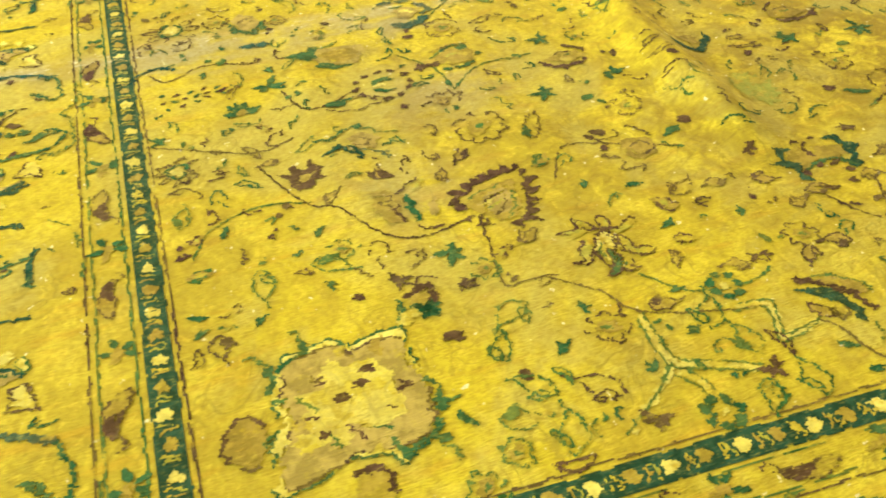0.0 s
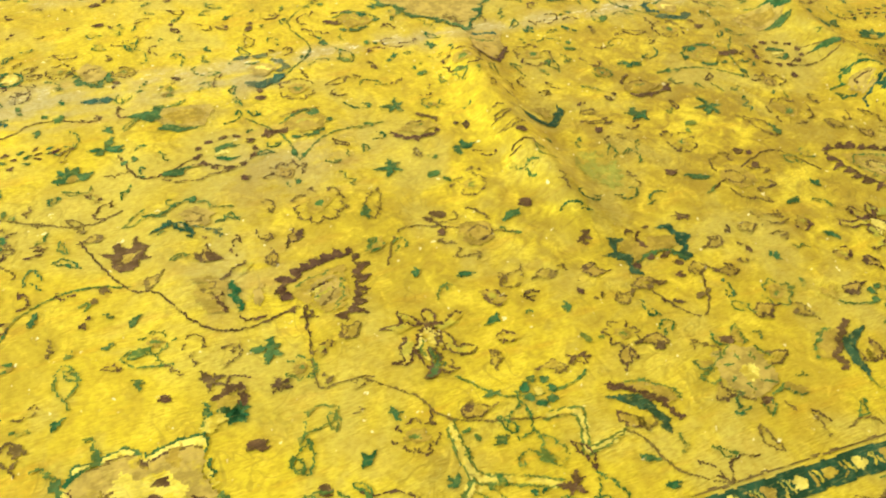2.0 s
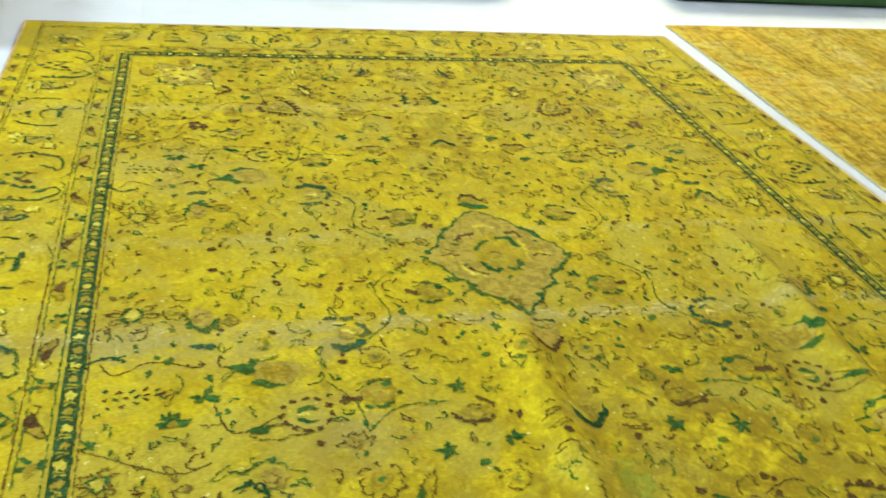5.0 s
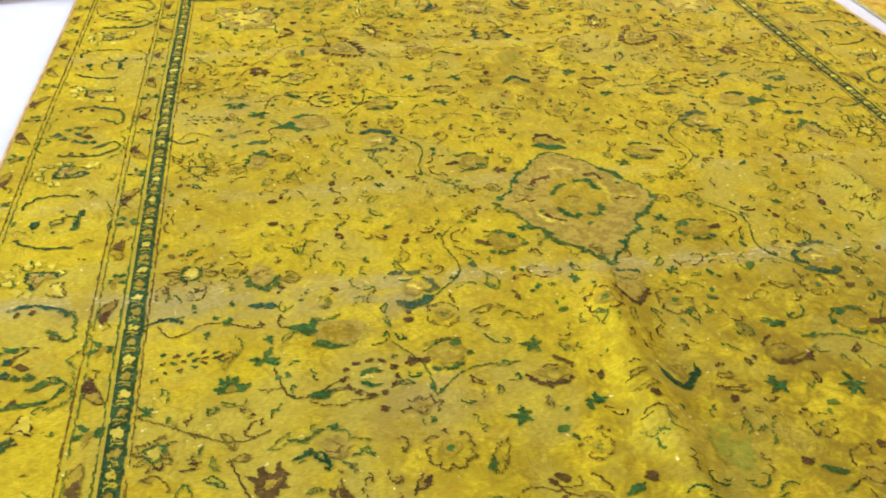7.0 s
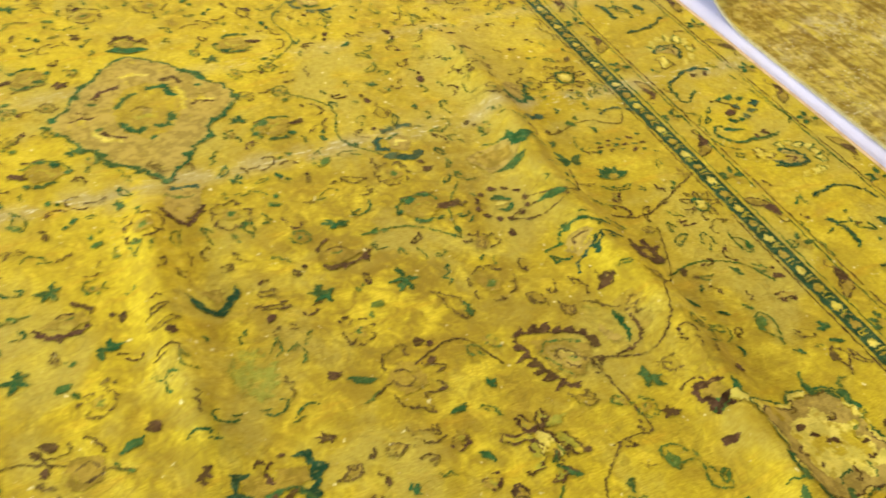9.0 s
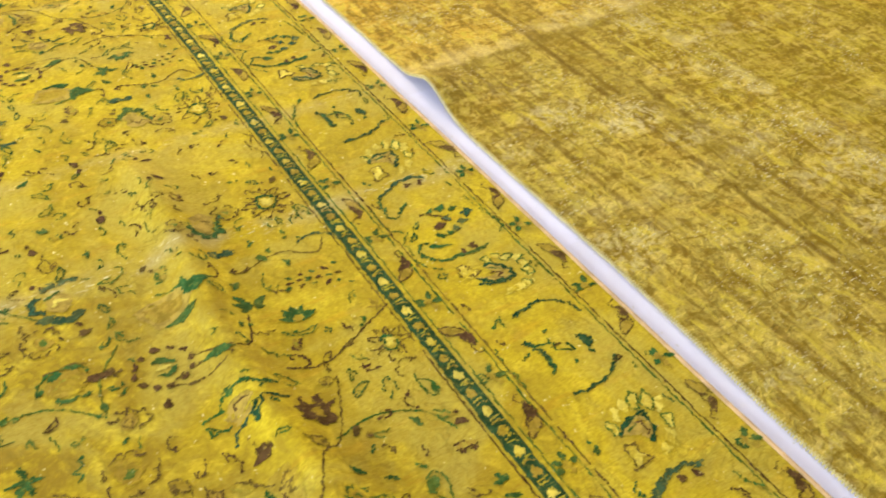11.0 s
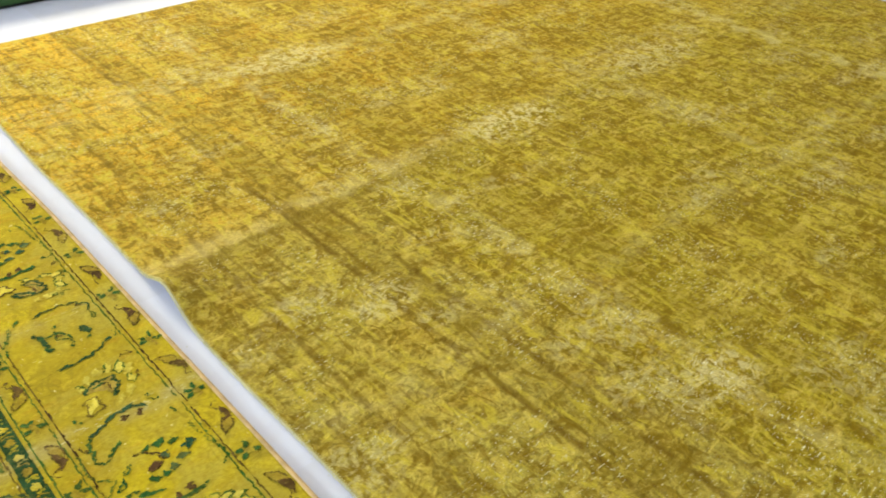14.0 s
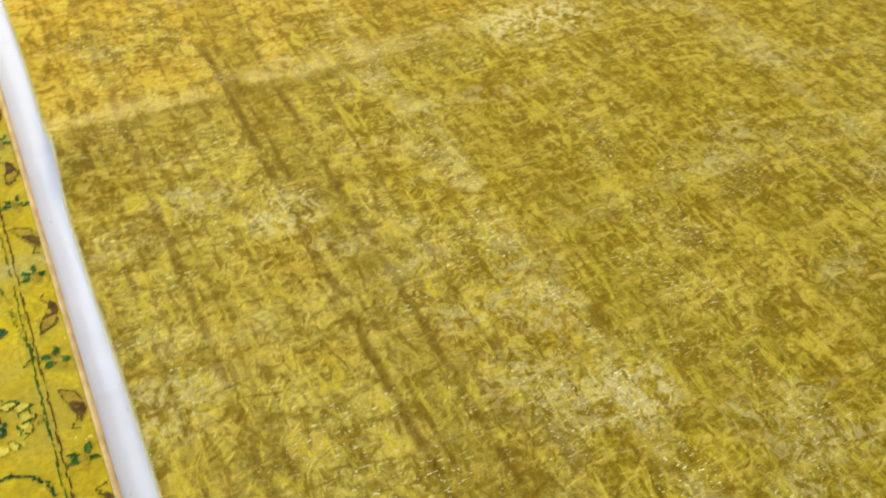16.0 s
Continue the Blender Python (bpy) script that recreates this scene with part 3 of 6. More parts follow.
def knotted(f, name, flat):
    """The figure as a sheet of knots on the rug's weave, a mesh for each of its pieces."""
    global laid
    laid += 1
    lift = LOW.get(name, 0.0013 + 0.0001 * (laid % 7))
    pts = np.array(flat) / (KNOT_X, KNOT_Y)
    low = np.floor(pts.min(0)).astype(int) - 5
    size = np.ceil(pts.max(0)).astype(int) + 6 - low
    owner = np.full((size[1], size[0]), -1)
    order = sorted(range(len(f.pieces)), key=lambda k: f.verts[f.pieces[k][1]][2])
    for k in order:
        _, _, _, f0, nf = f.pieces[k]
        for face in f.faces[f0:f0 + nf]:
            q = pts[list(face)] - low
            a, b = np.floor(q.min(0)).astype(int), np.ceil(q.max(0)).astype(int)
            gx, gy = np.meshgrid(np.arange(a[0], b[0] + 1) + 0.5, np.arange(a[1], b[1] + 1) + 0.5)
            hit = np.zeros(gx.shape, bool)
            for n in range(1, len(q) - 1):
                p0, p1, p2 = q[0], q[n], q[n + 1]
                d0 = (p1[0] - p0[0]) * (gy - p0[1]) - (p1[1] - p0[1]) * (gx - p0[0])
                d1 = (p2[0] - p1[0]) * (gy - p1[1]) - (p2[1] - p1[1]) * (gx - p1[0])
                d2 = (p0[0] - p2[0]) * (gy - p2[1]) - (p0[1] - p2[1]) * (gx - p2[0])
                hit |= ((d0 >= 0) & (d1 >= 0) & (d2 >= 0)) | ((d0 <= 0) & (d1 <= 0) & (d2 <= 0))
            owner[a[1]:b[1] + 1, a[0]:b[0] + 1][hit] = k
    if name not in SMOOTH:
        owner = ravelled(owner, random.Random(laid), name not in JOINED)
    groups = [order] if name in JOINED or len(f.pieces) < 4 else [[k] for k in sorted(order, key=lambda k: -(owner == k).sum())]
    body = None
    for group in groups:
        mask = np.isin(owner, group)
        for cells in runs(mask) if len(group) == 1 else [list(zip(*[v.tolist() for v in np.nonzero(mask)]))]:
            if not cells:
                continue
            seen, verts, faces, index = {}, [], [], []
            used = sorted({f.index[f.pieces[k][3]] for k in group})
            for r, col in cells:
                face = []
                for dc, dr in ((0, 0), (1, 0), (1, 1), (0, 1)):
                    key = (col + dc, r + dr)
                    if key not in seen:
                        seen[key] = len(verts)
                        verts.append(on_rug((key[0] + int(low[0])) * KNOT_X, (key[1] + int(low[1])) * KNOT_Y, lift))
                    face.append(seen[key])
                faces.append(face)
                index.append(used.index(f.index[f.pieces[owner[r, col]][3]]))
            ob = mesh_object(f.pieces[group[0]][0] if body else name, verts, faces, [YARNS[i] for i in used], body or rug, index, smooth=True)
            body = body or ob
    return body


def petals(f, n, r0, r1, wide, colour, outline=None, layer=2, turn=0.0, x=0.0, y=0.0):
    for k in range(n):
        a = 2 * math.pi * k / n + turn
        f.leaf(x + r0 * math.cos(a), y + r0 * math.sin(a), a, (r1 - r0) * f.rnd.uniform(0.88, 1.1), wide, colour, layer, outline)


def fan(_, seed):
    """A shield palmette with two ragged brown edges that meet in a point."""
    f = Figure(seed)
    f.shape([(-0.061, 0.002), (-0.03, 0.024), (0.002, 0.038), (0.045, 0.046), (0.044, 0.016), (0.032, -0.028), (0.009, -0.058), (-0.021, -0.054), (-0.042, -0.03)], OLIVE, 1)
    f.shape([(-0.037, -0.004), (-0.008, 0.019), (0.022, 0.024), (0.026, -0.002), (0.007, -0.038), (-0.02, -0.041)], TAN, 2)
    f.line([(-0.027, -0.01), (-0.005, 0.008), (0.016, 0.01)], 0.0117, PALE, 3)
    f.line([(-0.02, -0.029), (-0.005, -0.011), (0.01, -0.011)], 0.0091, FADED, 4)
    f.teeth([(-0.074, 0.007), (-0.055, 0.026), (-0.026, 0.041), (0.005, 0.054), (0.035, 0.061), (0.071, 0.065)], 0.026, BROWN, 3)
    f.teeth([(0.063, 0.061), (0.06, 0.028), (0.049, -0.01), (0.035, -0.039), (0.02, -0.065), (-0.003, -0.069)], 0.03, BROWN, 3)
    f.shape([(-0.084, 0.016), (-0.064, 0.016), (-0.059, -0.009), (-0.08, -0.011)], BROWN, 3)
    f.line([(-0.049, 0.014), (-0.021, 0.026), (0.014, 0.034), (0.036, 0.016)], 0.0065, LGREEN, 4)
    f.line([(0.034, 0.012), (0.02, -0.031), (0, -0.055)], 0.0065, LGREEN, 4)
    f.line([(-0.031, -0.031), (-0.023, -0), (0.004, 0.011), (0.016, -0.006), (-0.002, -0.035), (-0.02, -0.041)], 0.0065, LBROWN, 4)
    f.shape([(-0.034, -0.024), (-0.012, -0.01), (-0.022, -0.024)], GREEN, 5)
    f.line([(-0.07, -0.03), (-0.062, -0.05), (-0.062, -0.029), (-0.045, -0.032), (-0.043, -0.052), (-0.057, -0.058), (-0.032, -0.061)], 0.0078, BROWN, 4)
    return f


def curled_star(_, seed):
    """A lotus of eight curled petals, green between brown rims, pale within."""
    f = Figure(seed)
    f.shape([(-0.007, 0.024), (0.014, 0.031), (0.024, 0.006), (0.015, -0.026), (-0.012, -0.041), (-0.024, -0.017)], PALE, 1)
    f.shape([(0.008, 0.04), (0.015, 0.064), (0.027, 0.066), (0.032, 0.048), (0.021, 0.033)], FADED, 2)
    f.shape([(0.02, 0.032), (0.042, 0.029), (0.066, 0.044), (0.072, 0.032), (0.061, 0.016), (0.038, 0.017), (0.023, 0.016)], FADED, 2)
    f.shape([(0.022, 0.015), (0.036, 0.002), (0.036, -0.025), (0.068, -0.033), (0.054, -0.046), (0.032, -0.041), (0.021, -0.023), (0.022, -0.001)], FADED, 2)
    f.shape([(0.014, -0.019), (0.014, -0.04), (0.013, -0.06), (0.031, -0.069), (0.011, -0.071), (-0.001, -0.064), (0, -0.036)], FADED, 2)
    f.shape([(-0.004, -0.013), (-0.008, -0.045), (-0.03, -0.073), (-0.015, -0.076), (0.007, -0.053), (0.012, -0.033)], GREEN, 2)
    f.shape([(-0.018, 0.014), (-0.029, -0.019), (-0.045, -0.037), (-0.07, -0.029), (-0.049, -0.026), (-0.042, -0), (-0.026, 0.016)], FADED, 2)
    f.shape([(0, 0.031), (-0.015, 0.034), (-0.041, 0.021), (-0.048, 0.037), (-0.064, 0.044), (-0.048, 0.047), (-0.017, 0.05)], FADED, 2)
    f.shape([(0.002, 0.035), (-0.005, 0.054), (-0.021, 0.07), (-0.026, 0.051), (-0.014, 0.036)], FADED, 2)
    f.line([(0.008, 0.04), (0.015, 0.064), (0.027, 0.066), (0.032, 0.048), (0.021, 0.033)], 0.0065, BROWN, 4, True)
    f.line([(0.02, 0.032), (0.042, 0.029), (0.066, 0.044), (0.072, 0.032), (0.061, 0.016), (0.038, 0.017), (0.023, 0.016)], 0.0065, BROWN, 4, True)
    f.line([(0.022, 0.015), (0.036, 0.002), (0.036, -0.025), (0.068, -0.033), (0.054, -0.046), (0.032, -0.041), (0.021, -0.023), (0.022, -0.001)], 0.0065, BROWN, 4, True)
    f.line([(0.014, -0.019), (0.014, -0.04), (0.013, -0.06), (0.031, -0.069), (0.011, -0.071), (-0.001, -0.064), (0, -0.036)], 0.0065, BROWN, 4, True)
    f.line([(-0.004, -0.013), (-0.008, -0.045), (-0.03, -0.073), (-0.015, -0.076), (0.007, -0.053), (0.012, -0.033)], 0.0065, BROWN, 4, True)
    f.line([(-0.018, 0.014), (-0.029, -0.019), (-0.045, -0.037), (-0.07, -0.029), (-0.049, -0.026), (-0.042, -0), (-0.026, 0.016)], 0.0065, BROWN, 4, True)
    f.line([(0, 0.031), (-0.015, 0.034), (-0.041, 0.021), (-0.048, 0.037), (-0.064, 0.044), (-0.048, 0.047), (-0.017, 0.05)], 0.0065, BROWN, 4, True)
    f.line([(0.002, 0.035), (-0.005, 0.054), (-0.021, 0.07), (-0.026, 0.051), (-0.014, 0.036)], 0.0065, BROWN, 4, True)
    f.line([(0.013, 0.033), (-0.012, 0.019), (-0.024, -0.014), (-0.024, -0.056)], 0.0084, BROWN, 5)
    f.line([(0.015, 0.029), (0.019, 0.008), (0.01, -0.021)], 0.0078, LBROWN, 5)
    f.line([(-0.003, 0.008), (-0.017, -0.016), (-0.013, -0.031)], 0.0078, LGREEN, 5)
    f.dab(0.011, 0.033, 0.009, BROWN, 6, 0.75)
    f.shape([(-0.001, 0.012), (0.013, 0.013), (0.011, -0.007), (-0.004, -0.016), (-0.008, -0.005)], PALE, 5)
    return f


def green_palmette(_, seed):
    """Two toothed sepals over an arc of brown stamens."""
    f = Figure(seed)
    f.shape([(-0.043, 0.024), (-0.012, 0.032), (0, 0), (0.022, 0.025), (0.062, 0.016), (0.058, -0.013), (0.037, -0.016), (-0.004, -0.014), (-0.036, -0.03), (-0.042, -0.005)], OLIVE, 1)
    f.shape([(-0.063, 0.037), (-0.03, 0.027), (-0.047, 0.018), (-0.05, 0.002), (-0.035, -0.01), (-0.047, -0.039), (-0.034, -0.06), (-0.065, -0.049), (-0.05, -0.035), (-0.067, -0.008), (-0.085, 0.001), (-0.056, 0.006), (-0.059, 0.02)], DGREEN, 3)
    f.shape([(0.04, 0.039), (0.075, 0.042), (0.078, 0.021), (0.099, 0.004), (0.079, -0.011), (0.07, -0.03), (0.079, -0.044), (0.05, -0.054), (0.045, -0.035), (0.064, -0.022), (0.057, -0.007), (0.068, 0.008), (0.06, 0.028)], DGREEN, 3)
    f.line([(-0.039, -0.04), (-0.021, -0.023), (0.006, -0.016), (0.031, -0.016), (0.053, -0.03), (0.058, -0.048)], 0.0104, GREEN, 4)
    f.dab(-0.036, -0.037, 0.01, BROWN, 4, 0.75)
    f.dab(-0.002, -0.027, 0.01, BROWN, 4, 0.75)
    f.dab(0.027, -0.028, 0.01, BROWN, 4, 0.75)
    f.dab(0.038, -0.051, 0.01, BROWN, 4, 0.75)
    f.dab(0.025, -0.077, 0.01, BROWN, 4, 0.75)
    f.dab(-0.025, -0.085, 0.01, BROWN, 4, 0.75)
    f.line([(-0.027, 0.04), (-0.004, 0.041)], 0.013, BROWN, 4)
    f.line([(0.008, 0.041), (-0.003, 0.02), (0.002, -0.002)], 0.0117, BROWN, 4)
    f.line([(0.017, 0.046), (0.031, 0.048)], 0.0104, BROWN, 4)
    return f


def jagged_star(_, seed):
    """Broken green strokes round a tan heart."""
    f = Figure(seed)
    f.shape([(-0.026, 0.017), (0.009, 0.032), (0.036, 0.003), (0.023, -0.027), (-0.011, -0.026)], TAN, 1)
    f.line([(-0.018, 0.007), (0.004, 0.014), (0.019, -0.003), (0.004, -0.017), (-0.017, -0.005)], 0.0065, LBROWN, 3)
    f.line([(-0.082, 0.023), (-0.053, 0.024), (-0.035, 0.036), (-0.006, 0.053)], 0.0104, GREEN, 3)
    f.line([(-0.069, 0.021), (-0.046, 0.009)], 0.0078, GREEN, 3)
    f.line([(-0.01, 0.047), (0.026, 0.046), (0.032, 0.02), (0.075, 0.013)], 0.0078, LGREEN, 3)
    f.line([(0.033, -0.023), (0.057, -0.017), (0.077, -0.028)], 0.0078, GREEN, 3)
    f.line([(0.052, -0.011), (0.07, -0.002), (0.072, -0.023)], 0.0065, LGREEN, 3)
    f.line([(-0.084, -0.024), (-0.058, -0.016), (-0.043, -0.007), (-0.033, -0.026), (-0.02, -0.034), (-0.014, -0.052), (-0.014, -0.029), (-0.027, -0.011)], 0.0117, DGREEN, 3)
    f.line([(-0.013, -0.025), (0.016, -0.038), (0.033, -0.044), (0.038, -0.066)], 0.0078, BLUE, 3)
    f.line([(-0.051, -0.03), (-0.069, -0.034)], 0.0078, GREEN, 3)
    f.line([(-0.035, 0.036), (-0.041, 0.055), (-0.022, 0.06)], 0.0065, LGREEN, 3)
    f.shape([(-0.008, 0.054), (0.013, 0.066), (0.01, 0.039)], GREEN, 3)
    f.line([(-0.003, -0.059), (0.013, -0.061)], 0.0065, BROWN, 3)
    return f


def dash_ring(s, seed):
    f = Figure(seed)
    for k in range(12):
        a = 2 * math.pi * k / 12
        f.dab(s * 0.92 * math.cos(a), s * 0.82 * math.sin(a), s * 0.17, BROWN, 2, 0.55, a + math.pi / 2)
    f.leaf(-s * 0.45, s * 0.05, 0.25, s * 0.9, s * 0.28, GREEN, 2, None, 0.2)
    f.leaf(-s * 0.4, -s * 0.12, -0.2, s * 0.8, s * 0.2, GREEN, 2, None, -0.2)
    f.leaf(-s * 0.3, 0, 0.0, s * 0.55, s * 0.2, PALE, 3)
    return f


def dotted_palm(s, seed, colours=(GREEN, BROWN)):
    f = Figure(seed)
    for row, (n, y) in enumerate(((5, 0.42), (6, 0.0), (5, -0.42))):
        for k in range(n):
            u = -0.85 + 1.7 * k / (n - 1) + 0.08 * row
            f.dab(s * u, s * (y * (1.0 - 0.5 * (u + 0.85) / 1.7)) + s * 0.05 * math.sin(3 * u), s * 0.115, colours[(k + row) % len(colours)], 2, 0.62, (y * 1.3))
    f.leaf(s * 0.85, 0, 0.1, s * 0.35, s * 0.15, BROWN, 2)
    return f


def crown(s, seed):
    f = Figure(seed)
    for a in (60, 90, 120, 20, 160):
        f.leaf(0, -s * 0.1, radians(a), s * 0.95, s * 0.36, GREEN, 2)
    f.dab(0, 0, s * 0.24, OLIVE, 3)
    for r in (0.75, 0.95):
        f.line(f.arc(0, -s * 0.1, s * r, 195, 345, 12), 0.005, LGREEN, 2)
    return f


def sickle(_, seed):
    """A long curved leaf, green within and brown along its back."""
    f = Figure(seed)
    f.shape([(-0.043, 0.037), (-0.012, 0.03), (0.009, 0.02), (0.025, -0.002), (0.029, -0.029), (0.025, -0.058), (0.014, -0.047), (0.01, -0.029), (0.005, -0.009), (-0.009, 0.008), (-0.028, 0.022)], DGREEN, 3)
    f.line([(-0.03, 0.054), (-0.004, 0.04), (0.019, 0.018), (0.042, -0.002), (0.042, -0.028), (0.051, -0.036)], 0.0156, BROWN, 4)
    f.line([(-0.009, 0.051), (0.03, 0.047), (0.054, 0.024), (0.07, -0.001)], 0.0072, LGREEN, 3)
    f.shape([(-0.013, 0.044), (0.028, 0.045), (0.053, 0.022), (0.064, 0), (0.048, -0.007), (0.02, 0.02)], OLIVE, 1)
    f.shape([(-0.038, 0.007), (-0.025, -0.003), (-0.01, -0.015), (-0.011, -0.035), (-0.032, -0.028), (-0.041, -0.01)], OLIVE, 2)
    f.line([(-0.038, 0.007), (-0.025, -0.003), (-0.01, -0.015), (-0.011, -0.035), (-0.032, -0.028), (-0.041, -0.01)], 0.0065, BROWN, 3, True)
    f.line([(0.026, -0.057), (0.024, -0.073), (0.012, -0.086)], 0.0078, LGREEN, 3)
    return f


def rosette(s, seed, colour=GREEN, n=7):
    """A ring of separate round petals."""
    f = Figure(seed)
    for k in range(n):
        a = 2 * math.pi * k / n + 0.3
        f.dab(s * 0.72 * math.cos(a), s * 0.72 * math.sin(a), s * f.rnd.uniform(0.25, 0.31), colour, 2)
    f.dab(0, 0, s * 0.2, PALE, 2)
    return f


def cartouche(_, seed):
    """The corner medallion: tan field, pale ragged flower, pale scrolled frame with green clasps."""
    f = Figure(seed)
    f.shape([(-0.093, 0.099), (-0.076, 0.116), (-0.027, 0.125), (-0.002, 0.122), (0.019, 0.104), (0.047, 0.115), (0.073, 0.117), (0.101, 0.122), (0.1, 0.086), (0.102, 0.044), (0.103, 0.017), (0.108, -0.008), (0.109, -0.042), (0.101, -0.061), (0.086, -0.083), (0.066, -0.096), (0.044, -0.108), (0.03, -0.104), (0.022, -0.089), (-0.015, -0.086), (-0.036, -0.085), (-0.062, -0.103), (-0.094, -0.107), (-0.125, -0.113), (-0.129, -0.098), (-0.121, -0.068), (-0.123, -0.041), (-0.112, -0.017), (-0.101, 0.004), (-0.104, 0.034), (-0.107, 0.062)], PALE, 1)
    f.shape([(-0.087, 0.086), (-0.071, 0.103), (-0.03, 0.111), (0.003, 0.11), (0.015, 0.09), (0.044, 0.102), (0.078, 0.105), (0.096, 0.091), (0.088, 0.048), (0.1, 0.021), (0.1, -0.019), (0.095, -0.057), (0.079, -0.076), (0.047, -0.085), (0.024, -0.081), (-0.013, -0.079), (-0.045, -0.087), (-0.077, -0.098), (-0.114, -0.104), (-0.12, -0.087), (-0.11, -0.045), (-0.096, -0.021), (-0.089, -0.001), (-0.091, 0.027), (-0.09, 0.055)], TAN, 2)
    f.line([(-0.093, 0.099), (-0.076, 0.116), (-0.027, 0.125), (-0.002, 0.122), (0.019, 0.104), (0.047, 0.115), (0.073, 0.117), (0.101, 0.122), (0.1, 0.086), (0.102, 0.044), (0.103, 0.017), (0.108, -0.008), (0.109, -0.042), (0.101, -0.061), (0.086, -0.083), (0.066, -0.096), (0.044, -0.108), (0.03, -0.104), (0.022, -0.089), (-0.015, -0.086), (-0.036, -0.085), (-0.062, -0.103), (-0.094, -0.107), (-0.125, -0.113), (-0.129, -0.098), (-0.121, -0.068), (-0.123, -0.041), (-0.112, -0.017), (-0.101, 0.004), (-0.104, 0.034), (-0.107, 0.062)], 0.0072, GREEN, 3, True)
    f.line([(-0.087, 0.086), (-0.071, 0.103), (-0.03, 0.111), (0.003, 0.11), (0.015, 0.09), (0.044, 0.102), (0.078, 0.105), (0.096, 0.091), (0.088, 0.048), (0.1, 0.021), (0.1, -0.019), (0.095, -0.057), (0.079, -0.076), (0.047, -0.085), (0.024, -0.081), (-0.013, -0.079), (-0.045, -0.087), (-0.077, -0.098), (-0.114, -0.104), (-0.12, -0.087), (-0.11, -0.045), (-0.096, -0.021), (-0.089, -0.001), (-0.091, 0.027), (-0.09, 0.055)], 0.0059, LBROWN, 3, True)
    f.shape([(-0.029, 0.078), (-0.019, 0.087), (-0.003, 0.067), (0.015, 0.074), (0.038, 0.068), (0.061, 0.045), (0.057, 0.006), (0.072, -0.015), (0.058, -0.035), (0.042, -0.045), (0.011, -0.045), (-0.012, -0.031), (-0.023, -0.065), (-0.038, -0.064), (-0.047, -0.049), (-0.067, -0.052), (-0.086, -0.055), (-0.095, -0.039), (-0.084, -0.026), (-0.065, -0.029), (-0.078, -0.001), (-0.063, 0.011), (-0.078, 0.037), (-0.058, 0.04), (-0.032, 0.046), (-0.036, 0.064)], PALE, 4)
    f.dab(0.034, 0.053, 0.0095, BROWN, 6, 0.75)
    f.dab(0.027, 0.053, 0.0095, BROWN, 6, 0.75)
    f.dab(0.014, 0.034, 0.0095, BROWN, 6, 0.75)
    f.dab(-0.009, 0.017, 0.0095, BROWN, 6, 0.75)
    f.dab(-0.018, 0.014, 0.0095, BROWN, 6, 0.75)
    f.shape([(0.051, 0.106), (0.064, 0.108), (0.066, 0.088), (0.051, 0.07), (0.042, 0.08)], OLIVE, 5)
    f.line([(-0.05, 0.066), (-0.042, 0.055), (-0.03, 0.06)], 0.0078, LBROWN, 5)
    f.line([(-0.051, 0.053), (-0.03, 0.051)], 0.0078, BROWN, 5)
    f.line([(-0.078, 0.033), (-0.062, 0.019), (-0.054, 0.003)], 0.0078, LGREEN, 5)
    f.line([(-0.074, -0.003), (-0.055, -0.005)], 0.0078, BROWN, 5)
    f.line([(-0.061, -0.029), (-0.052, -0.036), (-0.043, -0.034)], 0.0143, BROWN, 5)
    f.line([(-0.014, -0.028), (-0.01, -0.05), (-0.001, -0.059), (0.003, -0.053)], 0.0091, BROWN, 5)
    f.line([(-0.002, -0.037), (0.025, -0.049), (0.038, -0.059)], 0.0065, GREEN, 5)
    f.line([(0.055, 0.021), (0.072, 0.015), (0.083, 0.008), (0.061, 0.004)], 0.0078, BROWN, 5)
    f.line([(0.005, 0.099), (0.013, 0.083), (0.023, 0.088)], 0.0078, LBROWN, 5)
    f.line([(-0.042, -0.036), (-0.043, -0.054), (-0.037, -0.064)], 0.0065, LGREEN, 5)
    f.line([(0.042, -0.015), (0.052, -0.027)], 0.0078, LBROWN, 5)
    f.shape([(-0.056, 0.11), (-0.045, 0.142), (-0.039, 0.128), (-0.039, 0.11)], GREEN, 6)
    f.line([(-0.056, 0.153), (-0.049, 0.16), (-0.046, 0.149), (-0.056, 0.113), (-0.071, 0.103)], 0.0078, LGREEN, 6)
    f.shape([(-0.095, 0.089), (-0.08, 0.106), (-0.067, 0.109), (-0.073, 0.095), (-0.088, 0.084)], GREEN, 6)
    f.shape([(-0.11, 0.103), (-0.098, 0.099), (-0.096, 0.08), (-0.105, 0.076), (-0.112, 0.086)], GREEN, 6)
    f.shape([(-0.109, 0.077), (-0.097, 0.077), (-0.103, 0.05), (-0.114, 0.054)], GREEN, 6)
    f.line([(-0.136, 0.123), (-0.118, 0.124), (-0.107, 0.104)], 0.0078, LGREEN, 6)
    f.line([(-0.121, 0.052), (-0.109, 0.04), (-0.088, 0.035)], 0.0078, LGREEN, 6)
    f.line([(0.105, 0.017), (0.111, -0.004), (0.115, -0.032)], 0.0117, GREEN, 6)
    f.line([(0.115, -0.036), (0.127, -0.033), (0.148, -0.034)], 0.0078, LGREEN, 6)
    f.shape([(0.103, -0.024), (0.12, -0.025), (0.115, -0.046), (0.101, -0.047)], GREEN, 6)
    f.shape([(0.099, -0.055), (0.106, -0.062), (0.092, -0.09), (0.078, -0.087)], GREEN, 6)
    f.line([(0.027, -0.067), (0.038, -0.086), (0.046, -0.093), (0.059, -0.091), (0.08, -0.082)], 0.0143, GREEN, 6)
